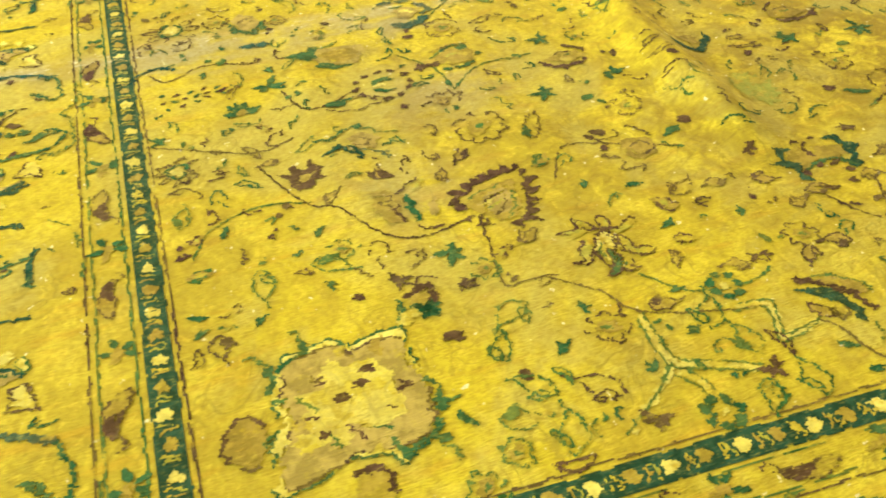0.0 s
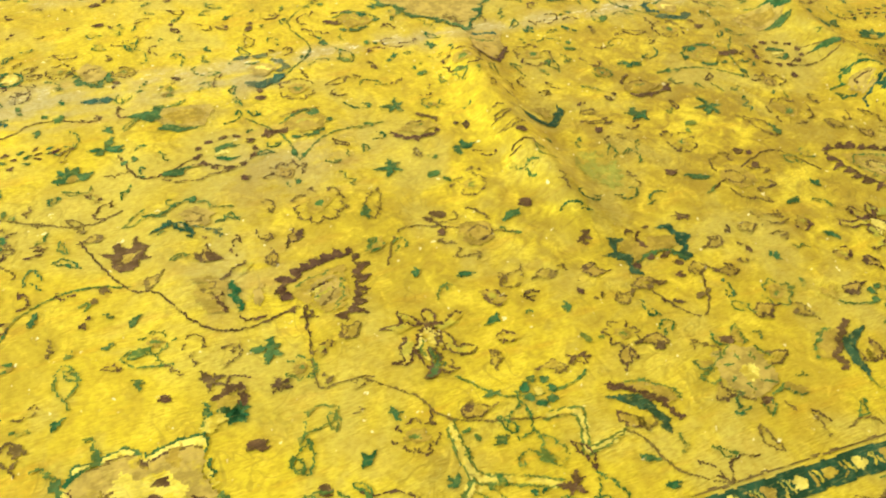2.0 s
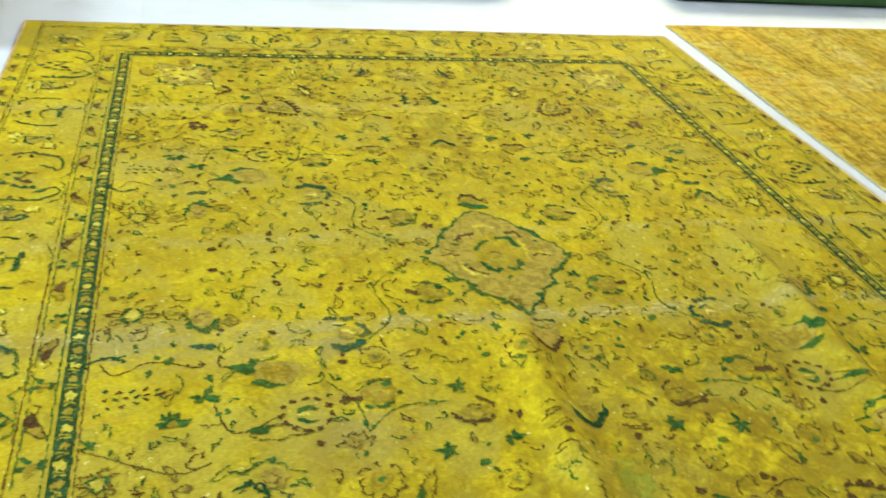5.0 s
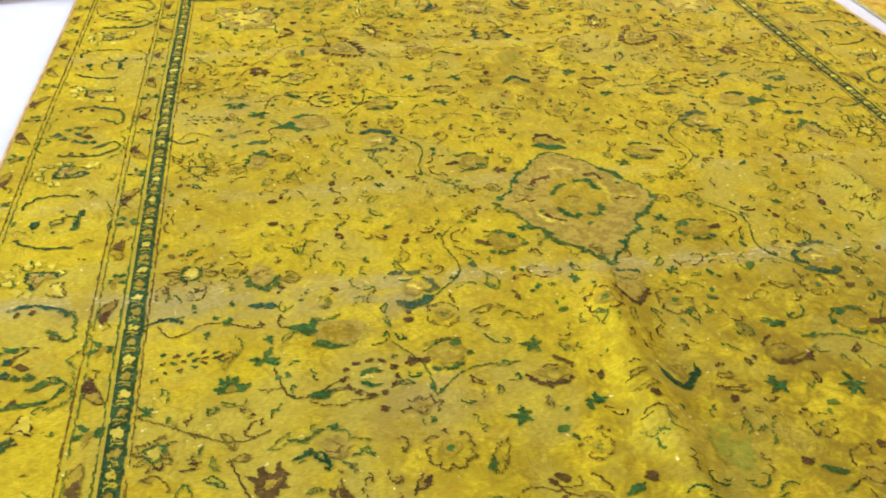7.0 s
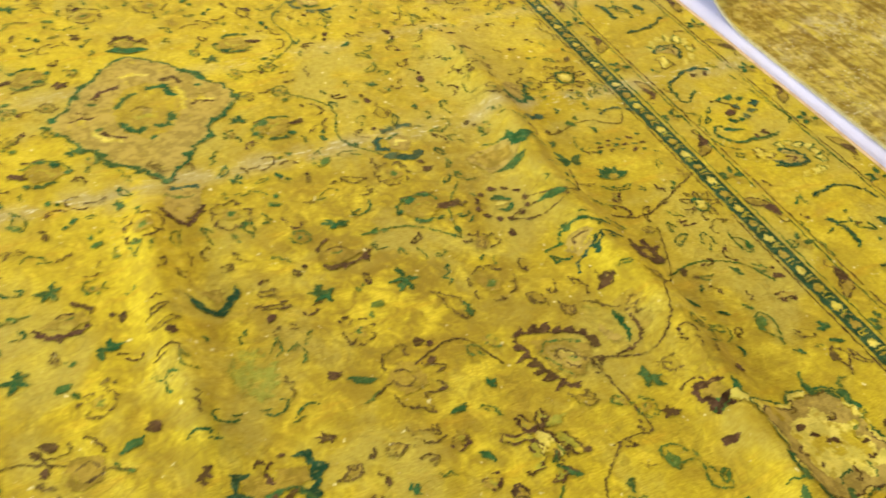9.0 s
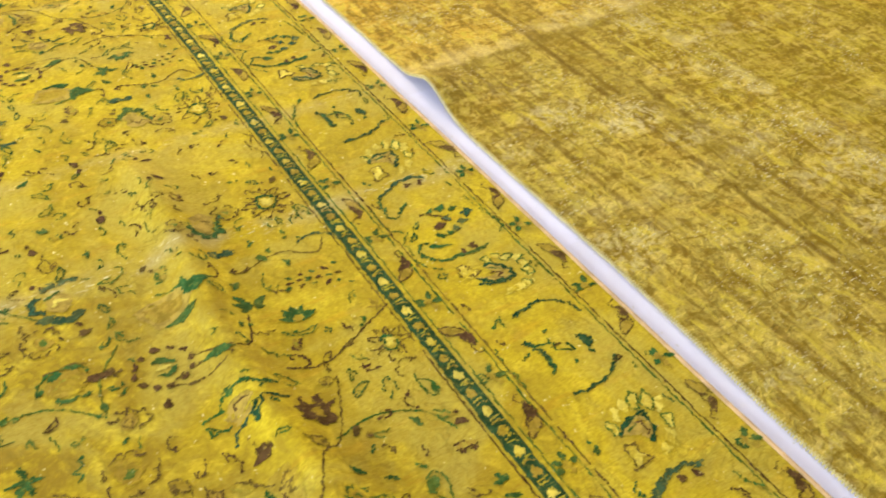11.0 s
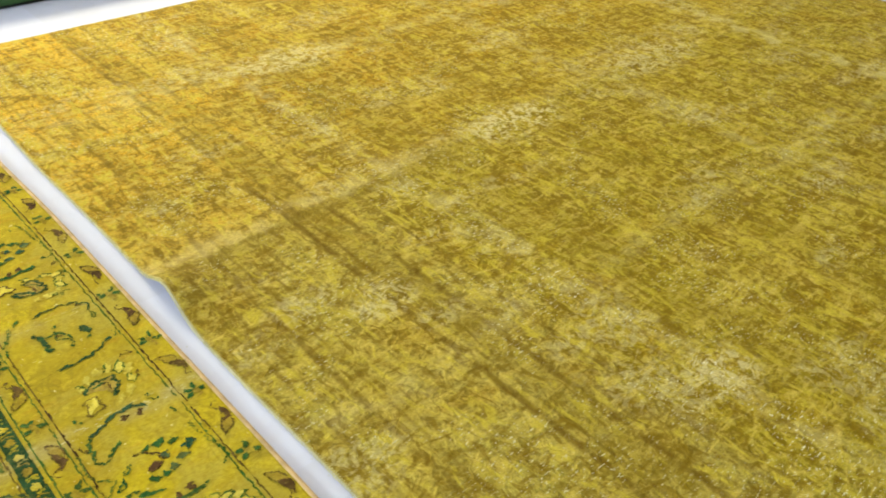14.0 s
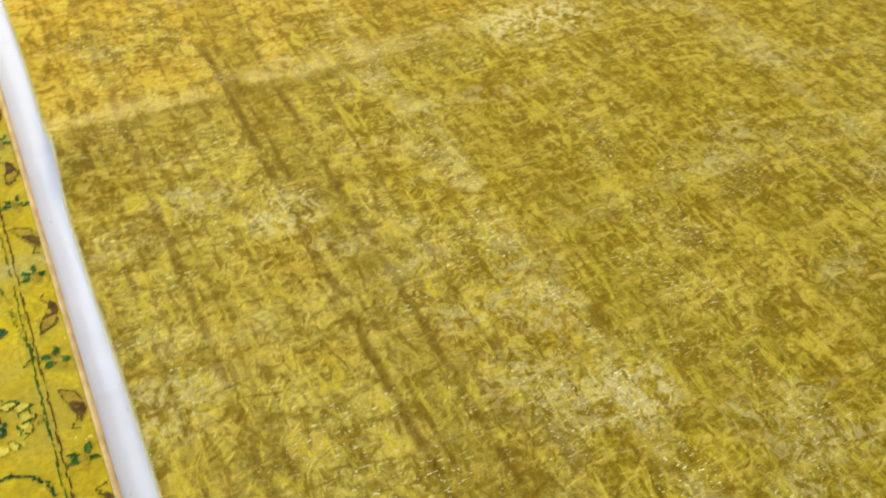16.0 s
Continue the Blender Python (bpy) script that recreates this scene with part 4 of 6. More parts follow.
    f.shape([(0.04, -0.087), (0.057, -0.093), (0.048, -0.106), (0.036, -0.105)], GREEN, 6)
    f.shape([(0.088, -0.082), (0.105, -0.083), (0.107, -0.095), (0.091, -0.096)], GREEN, 6)
    f.line([(0.093, -0.104), (0.105, -0.104), (0.1, -0.131), (0.092, -0.132)], 0.0078, LGREEN, 6)
    f.shape([(0.107, 0.173), (0.117, 0.151), (0.112, 0.141), (0.103, 0.148)], GREEN, 6)
    f.shape([(0.131, 0.141), (0.147, 0.15), (0.163, 0.125), (0.135, 0.125)], GREEN, 6)
    f.shape([(0.126, 0.168), (0.15, 0.18), (0.161, 0.166), (0.15, 0.145), (0.13, 0.144)], OLIVE, 3)
    f.line([(0.121, 0.172), (0.133, 0.18), (0.151, 0.183), (0.163, 0.188), (0.166, 0.165), (0.153, 0.144)], 0.0182, BROWN, 5)
    f.line([(0.102, 0.122), (0.117, 0.136), (0.132, 0.144)], 0.026, PALE, 2)
    f.line([(0.098, 0.131), (0.113, 0.145)], 0.0065, LGREEN, 3)
    f.shape([(-0.179, -0.036), (-0.181, -0.013), (-0.173, 0.007), (-0.158, 0.022), (-0.142, 0.023), (-0.128, 0.012), (-0.122, -0.014), (-0.13, -0.038), (-0.149, -0.059), (-0.167, -0.054)], OLIVE, 1)
    f.line([(-0.179, -0.042), (-0.181, -0.013), (-0.174, 0.009), (-0.158, 0.023), (-0.142, 0.024), (-0.128, 0.012), (-0.122, -0.011)], 0.0097, BROWN, 3)
    f.line([(-0.168, -0.055), (-0.157, -0.062), (-0.141, -0.06)], 0.0078, LBROWN, 3)
    f.line([(-0.132, -0.037), (-0.124, -0.022), (-0.11, -0.012)], 0.0078, LGREEN, 3)
    f.shape([(-0.032, -0.116), (-0.019, -0.105), (-0.002, -0.107), (0.009, -0.121), (0.01, -0.152), (-0.001, -0.168), (-0.034, -0.156)], OLIVE, 1)
    f.line([(-0.03, -0.109), (-0.018, -0.104), (-0.001, -0.106), (0.009, -0.12), (0.01, -0.148)], 0.0117, BROWN, 3)
    return f


def peony(s, seed):
    f = Figure(seed)
    for k in range(13):
        a = 2 * math.pi * k / 13 + f.rnd.uniform(-0.12, 0.12)
        r = f.rnd.uniform(0.42, 0.55)
        f.leaf(s * r * math.cos(a), s * r * math.sin(a), a + 0.25, s * f.rnd.uniform(0.38, 0.55), s * 0.2, (OLIVE, None)[k % 2], 1, (LGREEN, LBROWN, GREEN)[k % 3], 0.12)
    f.dab(0, 0, s * 0.52, TAN, 2)
    for a0 in (10, 100, 190, 270):
        f.line(f.arc(0, 0, s * f.rnd.uniform(0.46, 0.58), a0, a0 + 65, 7), 0.006, (LBROWN, LGREEN)[a0 % 20 // 10], 3)
    for k in range(7):
        a = 2 * math.pi * k / 7
        f.line([(s * 0.25 * math.cos(a), s * 0.25 * math.sin(a)), (s * 0.42 * math.cos(a + 0.2), s * 0.42 * math.sin(a + 0.2))], 0.005, LGREEN, 3)
    f.dab(-s * 0.05, 0, s * 0.18, PALE, 3, 0.9)
    f.dab(s * 0.62, 0, s * 0.13, BROWN, 4)
    f.dab(-s * 0.6, s * 0.05, s * 0.10, BROWN, 4)
    return f


def crescent(_, seed):
    """A bent green leaf in a half-lost brown flower."""
    f = Figure(seed)
    f.shape([(-0.056, 0.051), (-0.02, 0.054), (-0.005, 0.029), (-0.022, -0.016), (-0.022, -0.041), (-0.052, -0.03), (-0.064, 0.005)], OLIVE, 1)
    f.shape([(-0.001, 0.032), (0.005, 0.024), (0.006, -0.017), (0.012, -0.05), (0.003, -0.042), (-0.006, -0.015), (-0.007, 0.014)], GREEN, 3)
    f.line([(-0.015, 0.036), (0.002, 0.05), (0.041, 0.077)], 0.0072, LBROWN, 3)
    f.line([(0.017, 0.044), (0.037, 0.057), (0.048, 0.071)], 0.0091, FADED, 3)
    f.line([(-0.018, 0.004), (-0.03, -0.007), (-0.021, -0.023), (-0.02, -0.04)], 0.0104, BROWN, 3)
    f.line([(-0.022, -0.041), (0.001, -0.057), (0.025, -0.066), (0.046, -0.063)], 0.0072, BROWN, 3)
    f.shape([(0.045, 0.017), (0.049, -0.013), (0.035, -0.043), (0.023, -0.029)], TAN, 1)
    f.line([(-0.051, 0.039), (-0.026, 0.033), (-0.022, 0.019), (-0.051, 0.023), (-0.033, 0.001), (-0.057, -0.004)], 0.0065, LBROWN, 3)
    f.shape([(-0.033, 0.114), (-0.017, 0.112), (0.001, 0.088), (-0.029, 0.085)], BROWN, 2)
    return f


def block_ring(_, seed):
    """A dark horseshoe round a worn heart."""
    f = Figure(seed)
    f.shape([(-0.025, 0.028), (0.021, 0.036), (0.029, -0), (0.002, -0.026), (-0.027, -0.009)], TAN, 1)
    f.dab(-0.041, 0.067, 0.012, BLUE, 3, 0.75)
    f.dab(-0.022, 0.067, 0.012, BLUE, 3, 0.75)
    f.line([(-0.006, 0.067), (0.025, 0.059)], 0.0221, BLUE, 3)
    f.line([(0.033, 0.042), (0.053, 0.022), (0.054, -0.002), (0.029, -0.01)], 0.0208, BLUE, 3)
    f.dab(-0.033, -0.042, 0.017, BLUE, 3, 0.75)
    f.dab(-0.012, -0.054, 0.017, BLUE, 3, 0.75)
    f.dab(0.012, -0.045, 0.017, BLUE, 3, 0.75)
    f.dab(0.033, -0.034, 0.017, BLUE, 3, 0.75)
    f.line([(-0.017, 0.013), (0.005, 0.016), (0.015, -0.002)], 0.013, PALE, 2)
    f.line([(-0.028, 0.039), (0.002, 0.04), (0.023, 0.025)], 0.0078, LGREEN, 3)
    return f


def scalloped(s, seed, colour=LBROWN, n=10):
    f = Figure(seed)
    for k in range(n):
        a = 2 * math.pi * k / n
        x, y = s * 0.72 * math.cos(a), s * 0.72 * math.sin(a)
        f.line(f.arc(x, y, s * 0.27, math.degrees(a) - 100, math.degrees(a) + 100, 6), 0.005, colour, 2)
    f.dab(0, 0, s * 0.5, OLIVE, 1)
    f.dab(0, 0, s * 0.22, LGREEN, 3)
    return f


def blossom(_, seed):
    """A worn oval flower with green and brown beads."""
    f = Figure(seed)
    f.shape([(-0.038, 0.009), (-0.014, 0.035), (0.033, 0.029), (0.051, -0), (0.031, -0.027), (-0.013, -0.031)], OLIVE, 1)
    f.dab(-0.012, 0.042, 0.014, GREEN, 3, 0.75)
    f.dab(0.026, 0.031, 0.014, GREEN, 3, 0.75)
    f.dab(-0.058, -0.005, 0.012, BROWN, 4, 0.75)
    f.dab(-0.039, -0.008, 0.012, BROWN, 4, 0.75)
    f.line([(-0.045, 0.018), (-0.017, 0.044), (0.036, 0.041), (0.061, 0.009), (0.051, -0.021)], 0.0078, LGREEN, 3)
    f.line([(-0.008, -0.044), (0.015, -0.043), (0.038, -0.031)], 0.0169, GREEN, 3)
    f.line([(-0.046, 0.04), (0, 0.049), (0.044, 0.043)], 0.0065, LBROWN, 3)
    f.line([(-0.015, 0.011), (0.015, 0.01), (0.031, -0.007)], 0.0104, FADED, 3)
    f.dab(0.057, 0.002, 0.01, GREEN, 3, 0.75)
    f.dab(-0.022, -0.04, 0.01, GREEN, 3, 0.75)
    return f


def ragged_leaf(s, seed, edge=GREEN, body=OLIVE):
    """A faded palmette of which the ragged near edge and a clump or two are left."""
    f = Figure(seed)
    top = [(s * (-1 + 2 * u), s * 0.48 * math.sin(math.pi * u)) for u in [k / 12 for k in range(13)]]
    f.fill([(x * 0.9, y * 0.9) for x, y in top + [(x, -y) for x, y in top[-2:0:-1]]], body, 1, 3)
    f.dab(0, s * 0.05, s * 0.26, FADED, 2, 0.7)
    a = f.rnd.randrange(2)
    f.teeth([(x * 0.95, -y * 0.8) for x, y in top[1 + a:-1]][::-1], s * 0.30, edge, 3)
    f.line([(x * 0.8, -y * 0.62) for x, y in top[2:-2]], 0.006, edge, 3)
    for k in range(3):
        u = f.rnd.uniform(0.3, 0.85)
        f.dab(s * (2 * u - 1), s * 0.42 * math.sin(math.pi * u), s * f.rnd.uniform(0.12, 0.2), edge, 3, 0.6, f.rnd.uniform(-0.5, 0.5))
    f.line([(x, y) for x, y in top[7:11]], 0.007, edge, 3)
    return f


def spiked_flower(_, seed):
    """A dark brown star with a grey-brown heart."""
    f = Figure(seed)
    f.shape([(-0.038, 0.014), (-0.016, 0.01), (-0.019, 0.037), (-0.006, 0.037), (0, 0.015), (0.013, 0.016), (0.023, 0.047), (0.028, 0.014), (0.046, 0.007), (0.032, -0.005), (0.04, -0.022), (0.019, -0.022), (0.011, -0.044), (-0.012, -0.042), (-0.028, -0.03), (-0.02, -0.011)], BROWN, 2)
    f.shape([(-0.005, -0), (0.01, 0.003), (0.015, -0.007), (0.007, -0.019), (-0.004, -0.019)], OLIVE, 3)
    return f


def torn_leaf(_, seed):
    """A tan leaf of which the green edge is left on one side."""
    f = Figure(seed)
    f.shape([(0.068, 0.017), (0.03, 0.035), (-0.033, 0.035), (-0.066, 0.002), (-0.029, -0.035), (0.037, -0.046)], TAN, 1)
    f.shape([(0.054, 0.014), (0.005, 0.022), (-0.041, 0.005), (-0.018, -0.026), (0.036, -0.028)], OLIVE, 2)
    f.shape([(-0.039, 0.053), (-0.06, 0.027), (-0.113, 0.021), (-0.063, -0.016), (-0.041, -0.003), (-0.043, 0.023), (-0.027, 0.038)], GREEN, 3)
    f.shape([(0.027, -0.049), (-0.007, -0.041), (-0.032, -0.028), (-0.059, -0.041), (-0.02, -0.058)], GREEN, 3)
    f.line([(0.014, 0.052), (-0.019, 0.038), (-0.052, 0.042)], 0.0091, LGREEN, 3)
    return f


def green_cup(_, seed):
    """A dark green chevron."""
    f = Figure(seed)
    f.shape([(-0.05, 0.031), (-0.033, 0.012), (-0.013, -0.005), (-0.004, -0.018), (0.015, -0.003), (0.019, 0.013), (0.037, 0.025), (0.047, 0.04), (0.047, 0.012), (0.026, -0.01), (0.011, -0.033), (-0.012, -0.027), (-0.041, 0.003)], DGREEN, 3)
    f.shape([(-0.016, 0.037), (0.021, 0.037), (0.009, 0.001), (-0.006, -0.002)], OLIVE, 1)
    return f


def sunflower(s, seed):
    f = Figure(seed)
    petals(f, 10, s * 0.42, s * 1.05, s * 0.3, None, LBROWN, 2)
    f.line(f.arc(0, 0, s * 0.4, 0, 350, 14), 0.010, GREEN, 3)
    f.dab(0, 0, s * 0.28, PALE, 3)
    return f


def brown_palmette(_, seed):
    """A pale leaf with a ragged brown edge."""
    f = Figure(seed)
    f.shape([(-0.047, -0.003), (-0.005, 0.022), (0.034, 0.019), (0.047, -0.009), (0.005, -0.024)], OLIVE, 1)
    f.teeth([(0.045, -0.023), (0.019, -0.029), (-0.01, -0.03), (-0.035, -0.026), (-0.062, -0.006)], 0.016, BROWN, 3)
    f.line([(-0.062, -0.006), (-0.036, -0.028), (-0.008, -0.031), (0.021, -0.03), (0.046, -0.021)], 0.013, BROWN, 4)
    f.line([(0.012, 0.049), (0.033, 0.031), (0.051, 0.008)], 0.0117, BROWN, 4)
    f.line([(-0.041, 0.003), (-0.005, 0.022), (0.022, 0.018)], 0.0065, LBROWN, 4)
    f.line([(-0.011, 0.007), (0.018, 0.007)], 0.0078, LGREEN, 4)
    return f


def green_flower(_, seed):
    """A half flower with a green fringe."""
    f = Figure(seed)
    f.shape([(-0.027, 0.031), (-0.003, 0.053), (0.028, 0.03), (0.032, -0.018), (-0.006, -0.031)], TAN, 1)
    f.teeth([(0.044, 0.012), (0.03, -0.026), (0.009, -0.043), (-0.019, -0.024), (-0.026, 0.007), (-0.04, 0.041)], 0.018, GREEN, 3)
    f.line([(0.041, 0.007), (0.029, -0.022), (0.009, -0.039), (-0.019, -0.02), (-0.025, 0.012)], 0.0078, GREEN, 4)
    f.line([(-0.013, 0.013), (0.005, 0.027), (0.019, 0.005)], 0.0078, LBROWN, 3)
    return f


def hatched_bar(_, seed):
    """Two hatched outline bars."""
    f = Figure(seed)
    f.line([(-0.032, 0.029), (0.02, 0.029), (0.02, 0.017), (-0.03, 0.015)], 0.0065, LBROWN, 3)
    f.line([(-0.011, 0.034), (-0.013, 0.009)], 0.0065, LBROWN, 3)
    f.line([(-0.032, -0.016), (0.034, -0.008), (0.019, -0.023), (-0.033, -0.03)], 0.0065, LBROWN, 3)
    f.line([(-0.013, -0.015), (-0.01, -0.026)], 0.0052, LBROWN, 3)
    return f


def lily(s, seed):
    """A spiky flower drawn in outline only."""
    f = Figure(seed)
    pts = []
    for k in range(11):
        a = radians(-75 + 15 * k)
        r = s * (1.0 if k % 2 else 0.68)
        pts.append((r * math.cos(a), 0.8 * r * math.sin(a)))
    f.dab(s * 0.35, 0, s * 0.3, OLIVE, 1)
    f.line([(0, -s * 0.2)] + pts + [(0, s * 0.2)], 0.006, LBROWN, 3)
    f.line(f.arc(s * 0.3, 0, s * 0.16, 0, 330, 8), 0.006, LBROWN, 3)
    f.line([(0, 0), (-s * 0.3, s * 0.2), (-s * 0.7, s * 0.15)], 0.005, LGREEN, 2)
    f.leaf(-s * 0.1, -s * 0.1, 3.6, s * 0.5, s * 0.12, GREEN, 2)
    return f


def tuft(s, seed, colour=GREEN):
    f = Figure(seed)
    for a in (-55, 0, 50, 170, 230):
        f.leaf(0, 0, radians(a + f.rnd.uniform(-15, 15)), s * f.rnd.uniform(0.7, 1.05), s * 0.38, colour, 2)
    return f


def bud(s, seed, colour=LBROWN, body=OLIVE):
    f = Figure(seed)
    f.leaf(-s, 0, 0.0, s * 1.7, s * 0.9, body, 1, colour, f.rnd.uniform(-0.12, 0.12))
    f.leaf(-s * 0.7, 0, 0.9, s * 0.9, s * 0.4, body if f.rnd.random() < 0.6 else colour, 2, colour)
    f.line([(s * 0.6, 0), (s * 1.1, s * 0.25)], 0.005, colour, 3)
    return f


def spot_leaf(s, seed, colour=GREEN):
    f = Figure(seed)
    f.leaf(-s, 0, 0.0, s * 2.0, s * 0.62, colour, 2, None, f.rnd.uniform(-0.18, 0.18), 1)
    if f.rnd.random() < 0.5:
        f.leaf(-s * 0.3, 0, 1.0, s * 0.9, s * 0.5, colour, 2)
    return f


def squiggle(s, seed):
    f = Figure(seed)
    kind = f.rnd.choice((0, 0, 1, 2, 3))
    colour = f.rnd.choice((LBROWN, LBROWN, LGREEN, LGREEN, BROWN, GREEN))
    if kind == 0:
        a = f.rnd.uniform(0, 360)
        f.line(f.arc(0, 0, s, a, a + f.rnd.uniform(120, 250), 9, 0.6), 0.0045, colour, 2)
        f.line([(s * 0.3, 0), (s * 1.2, s * 0.3)], 0.0045, colour, 2)
    elif kind == 1:
        f.leaf(-s, 0, 0, s * 2, s * 0.6, None, 1, colour, 0.15)
    elif kind == 2:
        f.line([(-s, 0), (-s * 0.5, s * 0.35), (-s * 0.15, 0), (s * 0.3, s * 0.4), (s * 0.5, -s * 0.1), (s, s * 0.1)], 0.005, colour, 2)
    else:
        f.dab(0, 0, s * 0.5, colour, 2, 0.6, f.rnd.uniform(0, 3))
        f.dab(s * 0.9, s * 0.2, s * 0.3, colour, 2, 0.7)
    return f


def vine(points, colour, wide, double=False):
    """A stem through places of the rug; its middle is the rug's."""
    f = Figure(len(points) * 7 + round(100 * abs(points[0][0])))
    smooth = []
    for k in range(len(points) - 1):
        p = [Vector(points[max(0, min(len(points) - 1, k + d))]) for d in (-1, 0, 1, 2)]
        for t in (0, 0.25, 0.5, 0.75):
            q = 0.5 * (2 * p[1] + (p[2] - p[0]) * t + (2 * p[0] - 5 * p[1] + 4 * p[2] - p[3]) * t * t + (3 * p[1] - p[0] - 3 * p[2] + p[3]) * t ** 3)
            smooth.append((q.x, q.y))
    smooth.append(tuple(points[-1]))
    if double:
        f.line(smooth, 0.018, PALE, 1)
        f.line([(x + 0.007, y + 0.005) for x, y in smooth], wide, colour, 2)
        f.line([(x - 0.007, y - 0.005) for x, y in smooth], wide, colour, 2)
    else:
        f.line(smooth, wide, colour, 2)
    return f

# ---- the field: figures of the near left quarter as x, y, turn, size; the other quarters mirror them ----
FIELD = [
    ("fan_palmette", fan, [(-0.575, -1.046, 0, 0.12)]),
    ("curled_star", curled_star, [(-0.455, -1.211, 0, 0.09)]),
    ("spiked_flower", spiked_flower, [(-0.881, -0.871, 0, 0.055)]),
    ("jagged_star", jagged_star, [(-0.752, -0.809, 0, 0.085)]),
    ("dash_ring", dash_ring, [(-0.66, -0.63, -2, 0.062)]),
    ("dotted_palm", dotted_palm, [(-1.04, -0.535, 3, 0.066)]),
    ("crown_flower", crown, [(-0.95, -0.63, 5, 0.048)]),
    ("tuft", tuft, [(-0.88, -0.55, 5, 0.042), (-0.29, -0.57, 6, 0.034), (-0.21, -0.75, 16, 0.034), (-0.37, -0.77, 19, 0.036), (-0.70, -1.15, 20, 0.034)]),
    ("sickle_leaf", sickle, [(-0.197, -1.432, 0, 0.1)]),
    ("rosette", rosette, [(-0.33, -1.355, -21, 0.031), (-0.46, -1.56, -18, 0.031)]),
    ("corner_cartouche", cartouche, [(-0.917, -1.394, 0, 0.22)]),
    ("crescent_flower", crescent, [(-0.723, -1.018, 0, 0.075)]),
    ("block_ring", block_ring, [(-0.525, -0.359, 0, 0.07)]),
    ("scalloped_rosette", scalloped, [(-0.47, -0.455, -14, 0.042), (-0.53, -0.84, 0, 0.05), (-0.09, -0.47, 0, 0.045)]),
    ("blossom", blossom, [(-0.492, -0.586, 0, 0.074), (-0.27, -0.20, -13, 0.06)]),
    ("torn_leaf", torn_leaf, [(-0.721, -0.480, 0, 0.075)]),
    ("sunflower", sunflower, [(-1.05, -0.235, -4, 0.064), (-1.09, -0.78, 0, 0.045)]),
    ("green_flower", green_flower, [(-0.885, -0.269, 0, 0.05)]),
    ("hatched_bar", hatched_bar, [(-0.105, -0.737, 0, 0.04)]),
    ("dark_bar", lambda s, seed: Figure(seed).dab(-s * 0.4, 0, s * 0.55, BLUE, 2, 0.7).dab(s * 0.5, 0, s * 0.5, BLUE, 2, 0.8), [(-0.88, -0.375, -5, 0.032)]),
    ("brown_palmette", brown_palmette, [(-0.269, -0.660, 0, 0.07)]),
    ("hook", lambda s, seed: Figure(seed).line(Figure(seed).arc(0, 0, s, 20, 200, 12, 0.7), 0.011, BLUE, 2), [(-1.10, -0.43, 4, 0.047)]),
    ("forked_leaf", lambda s, seed: Figure(seed).leaf(-s * 0.8, 0, 0.15, s * 1.6, s * 0.5, None, 1, LBROWN, 0.1).leaf(-s * 0.9, 0.01, 0.5, s * 0.8, s * 0.25, GREEN, 2), [(-0.72, -0.70, -6, 0.085), (-0.42, -0.87, 60, 0.06)]),
    ("lily", lily, [(-0.24, -1.0, 179, 0.120), (-0.56, -0.75, 100, 0.06)]),
]
AXIS = [
    ("green_palmette", green_palmette, (-0.006, -1.123, 0, 0.11)),
    ("peony", peony, (0.0, -1.42, 86, 0.100)),
    ("green_arc", green_cup, (0.001, -0.713, 0, 0.06)),
    ("faded_peony", lambda s, seed: ragged_leaf(s, seed, FADED, FADED), (0.02, -0.90, 97, 0.075)),
]
BROWN_BUDS = [(-0.29, -1.32), (-0.12, -1.15), (-0.21, -1.13), (-0.75, -0.91), (-0.60, -0.91), (-0.84, -0.95), (-0.56, -1.15), (-0.37, -1.28), (-0.43, -1.36),
              (-0.17, -1.34), (-0.20, -1.45), (-0.93, -0.81), (-0.64, -0.95), (-0.10, -1.22), (-0.11, -1.32), (-0.06, -1.20)]
BROWN_DOTS = [(-0.75, -1.32), (-0.86, -1.20), (-0.16, -0.95), (-0.09, -0.78), (-0.34, -0.98), (-0.35, -0.94), (-0.64, -0.72), (-0.68, -1.42), (-0.33, -0.93)]
GREEN_LEAVES = [(-0.40, -1.34), (-0.23, -1.51), (-0.22, -1.56), (-0.61, -1.39), (-0.90, -1.16), (-1.10, -1.20), (-1.10, -1.16), (-1.01, -1.20), (-0.93, -1.07),
                (-0.55, -1.33), (-0.42, -1.42), (-1.03, -0.98), (-0.88, -1.03), (-0.51, -1.46), (-0.42, -1.06), (-0.34, -1.09), (-0.78, -1.46), (-1.0, -0.46),
                (-0.87, -0.49), (-0.34, -1.20), (-0.21, -1.21), (-0.62, -0.23), (-0.95, -0.36), (-0.55, -0.10)]
SPRIGS = [(-0.31, -1.54), (-0.68, -1.44), (-0.71, -1.49), (-0.66, -1.31), (-0.69, -1.36), (-0.88, -1.12), (-0.36, -1.45), (-1.0, -1.13), (-0.66, -1.52)]
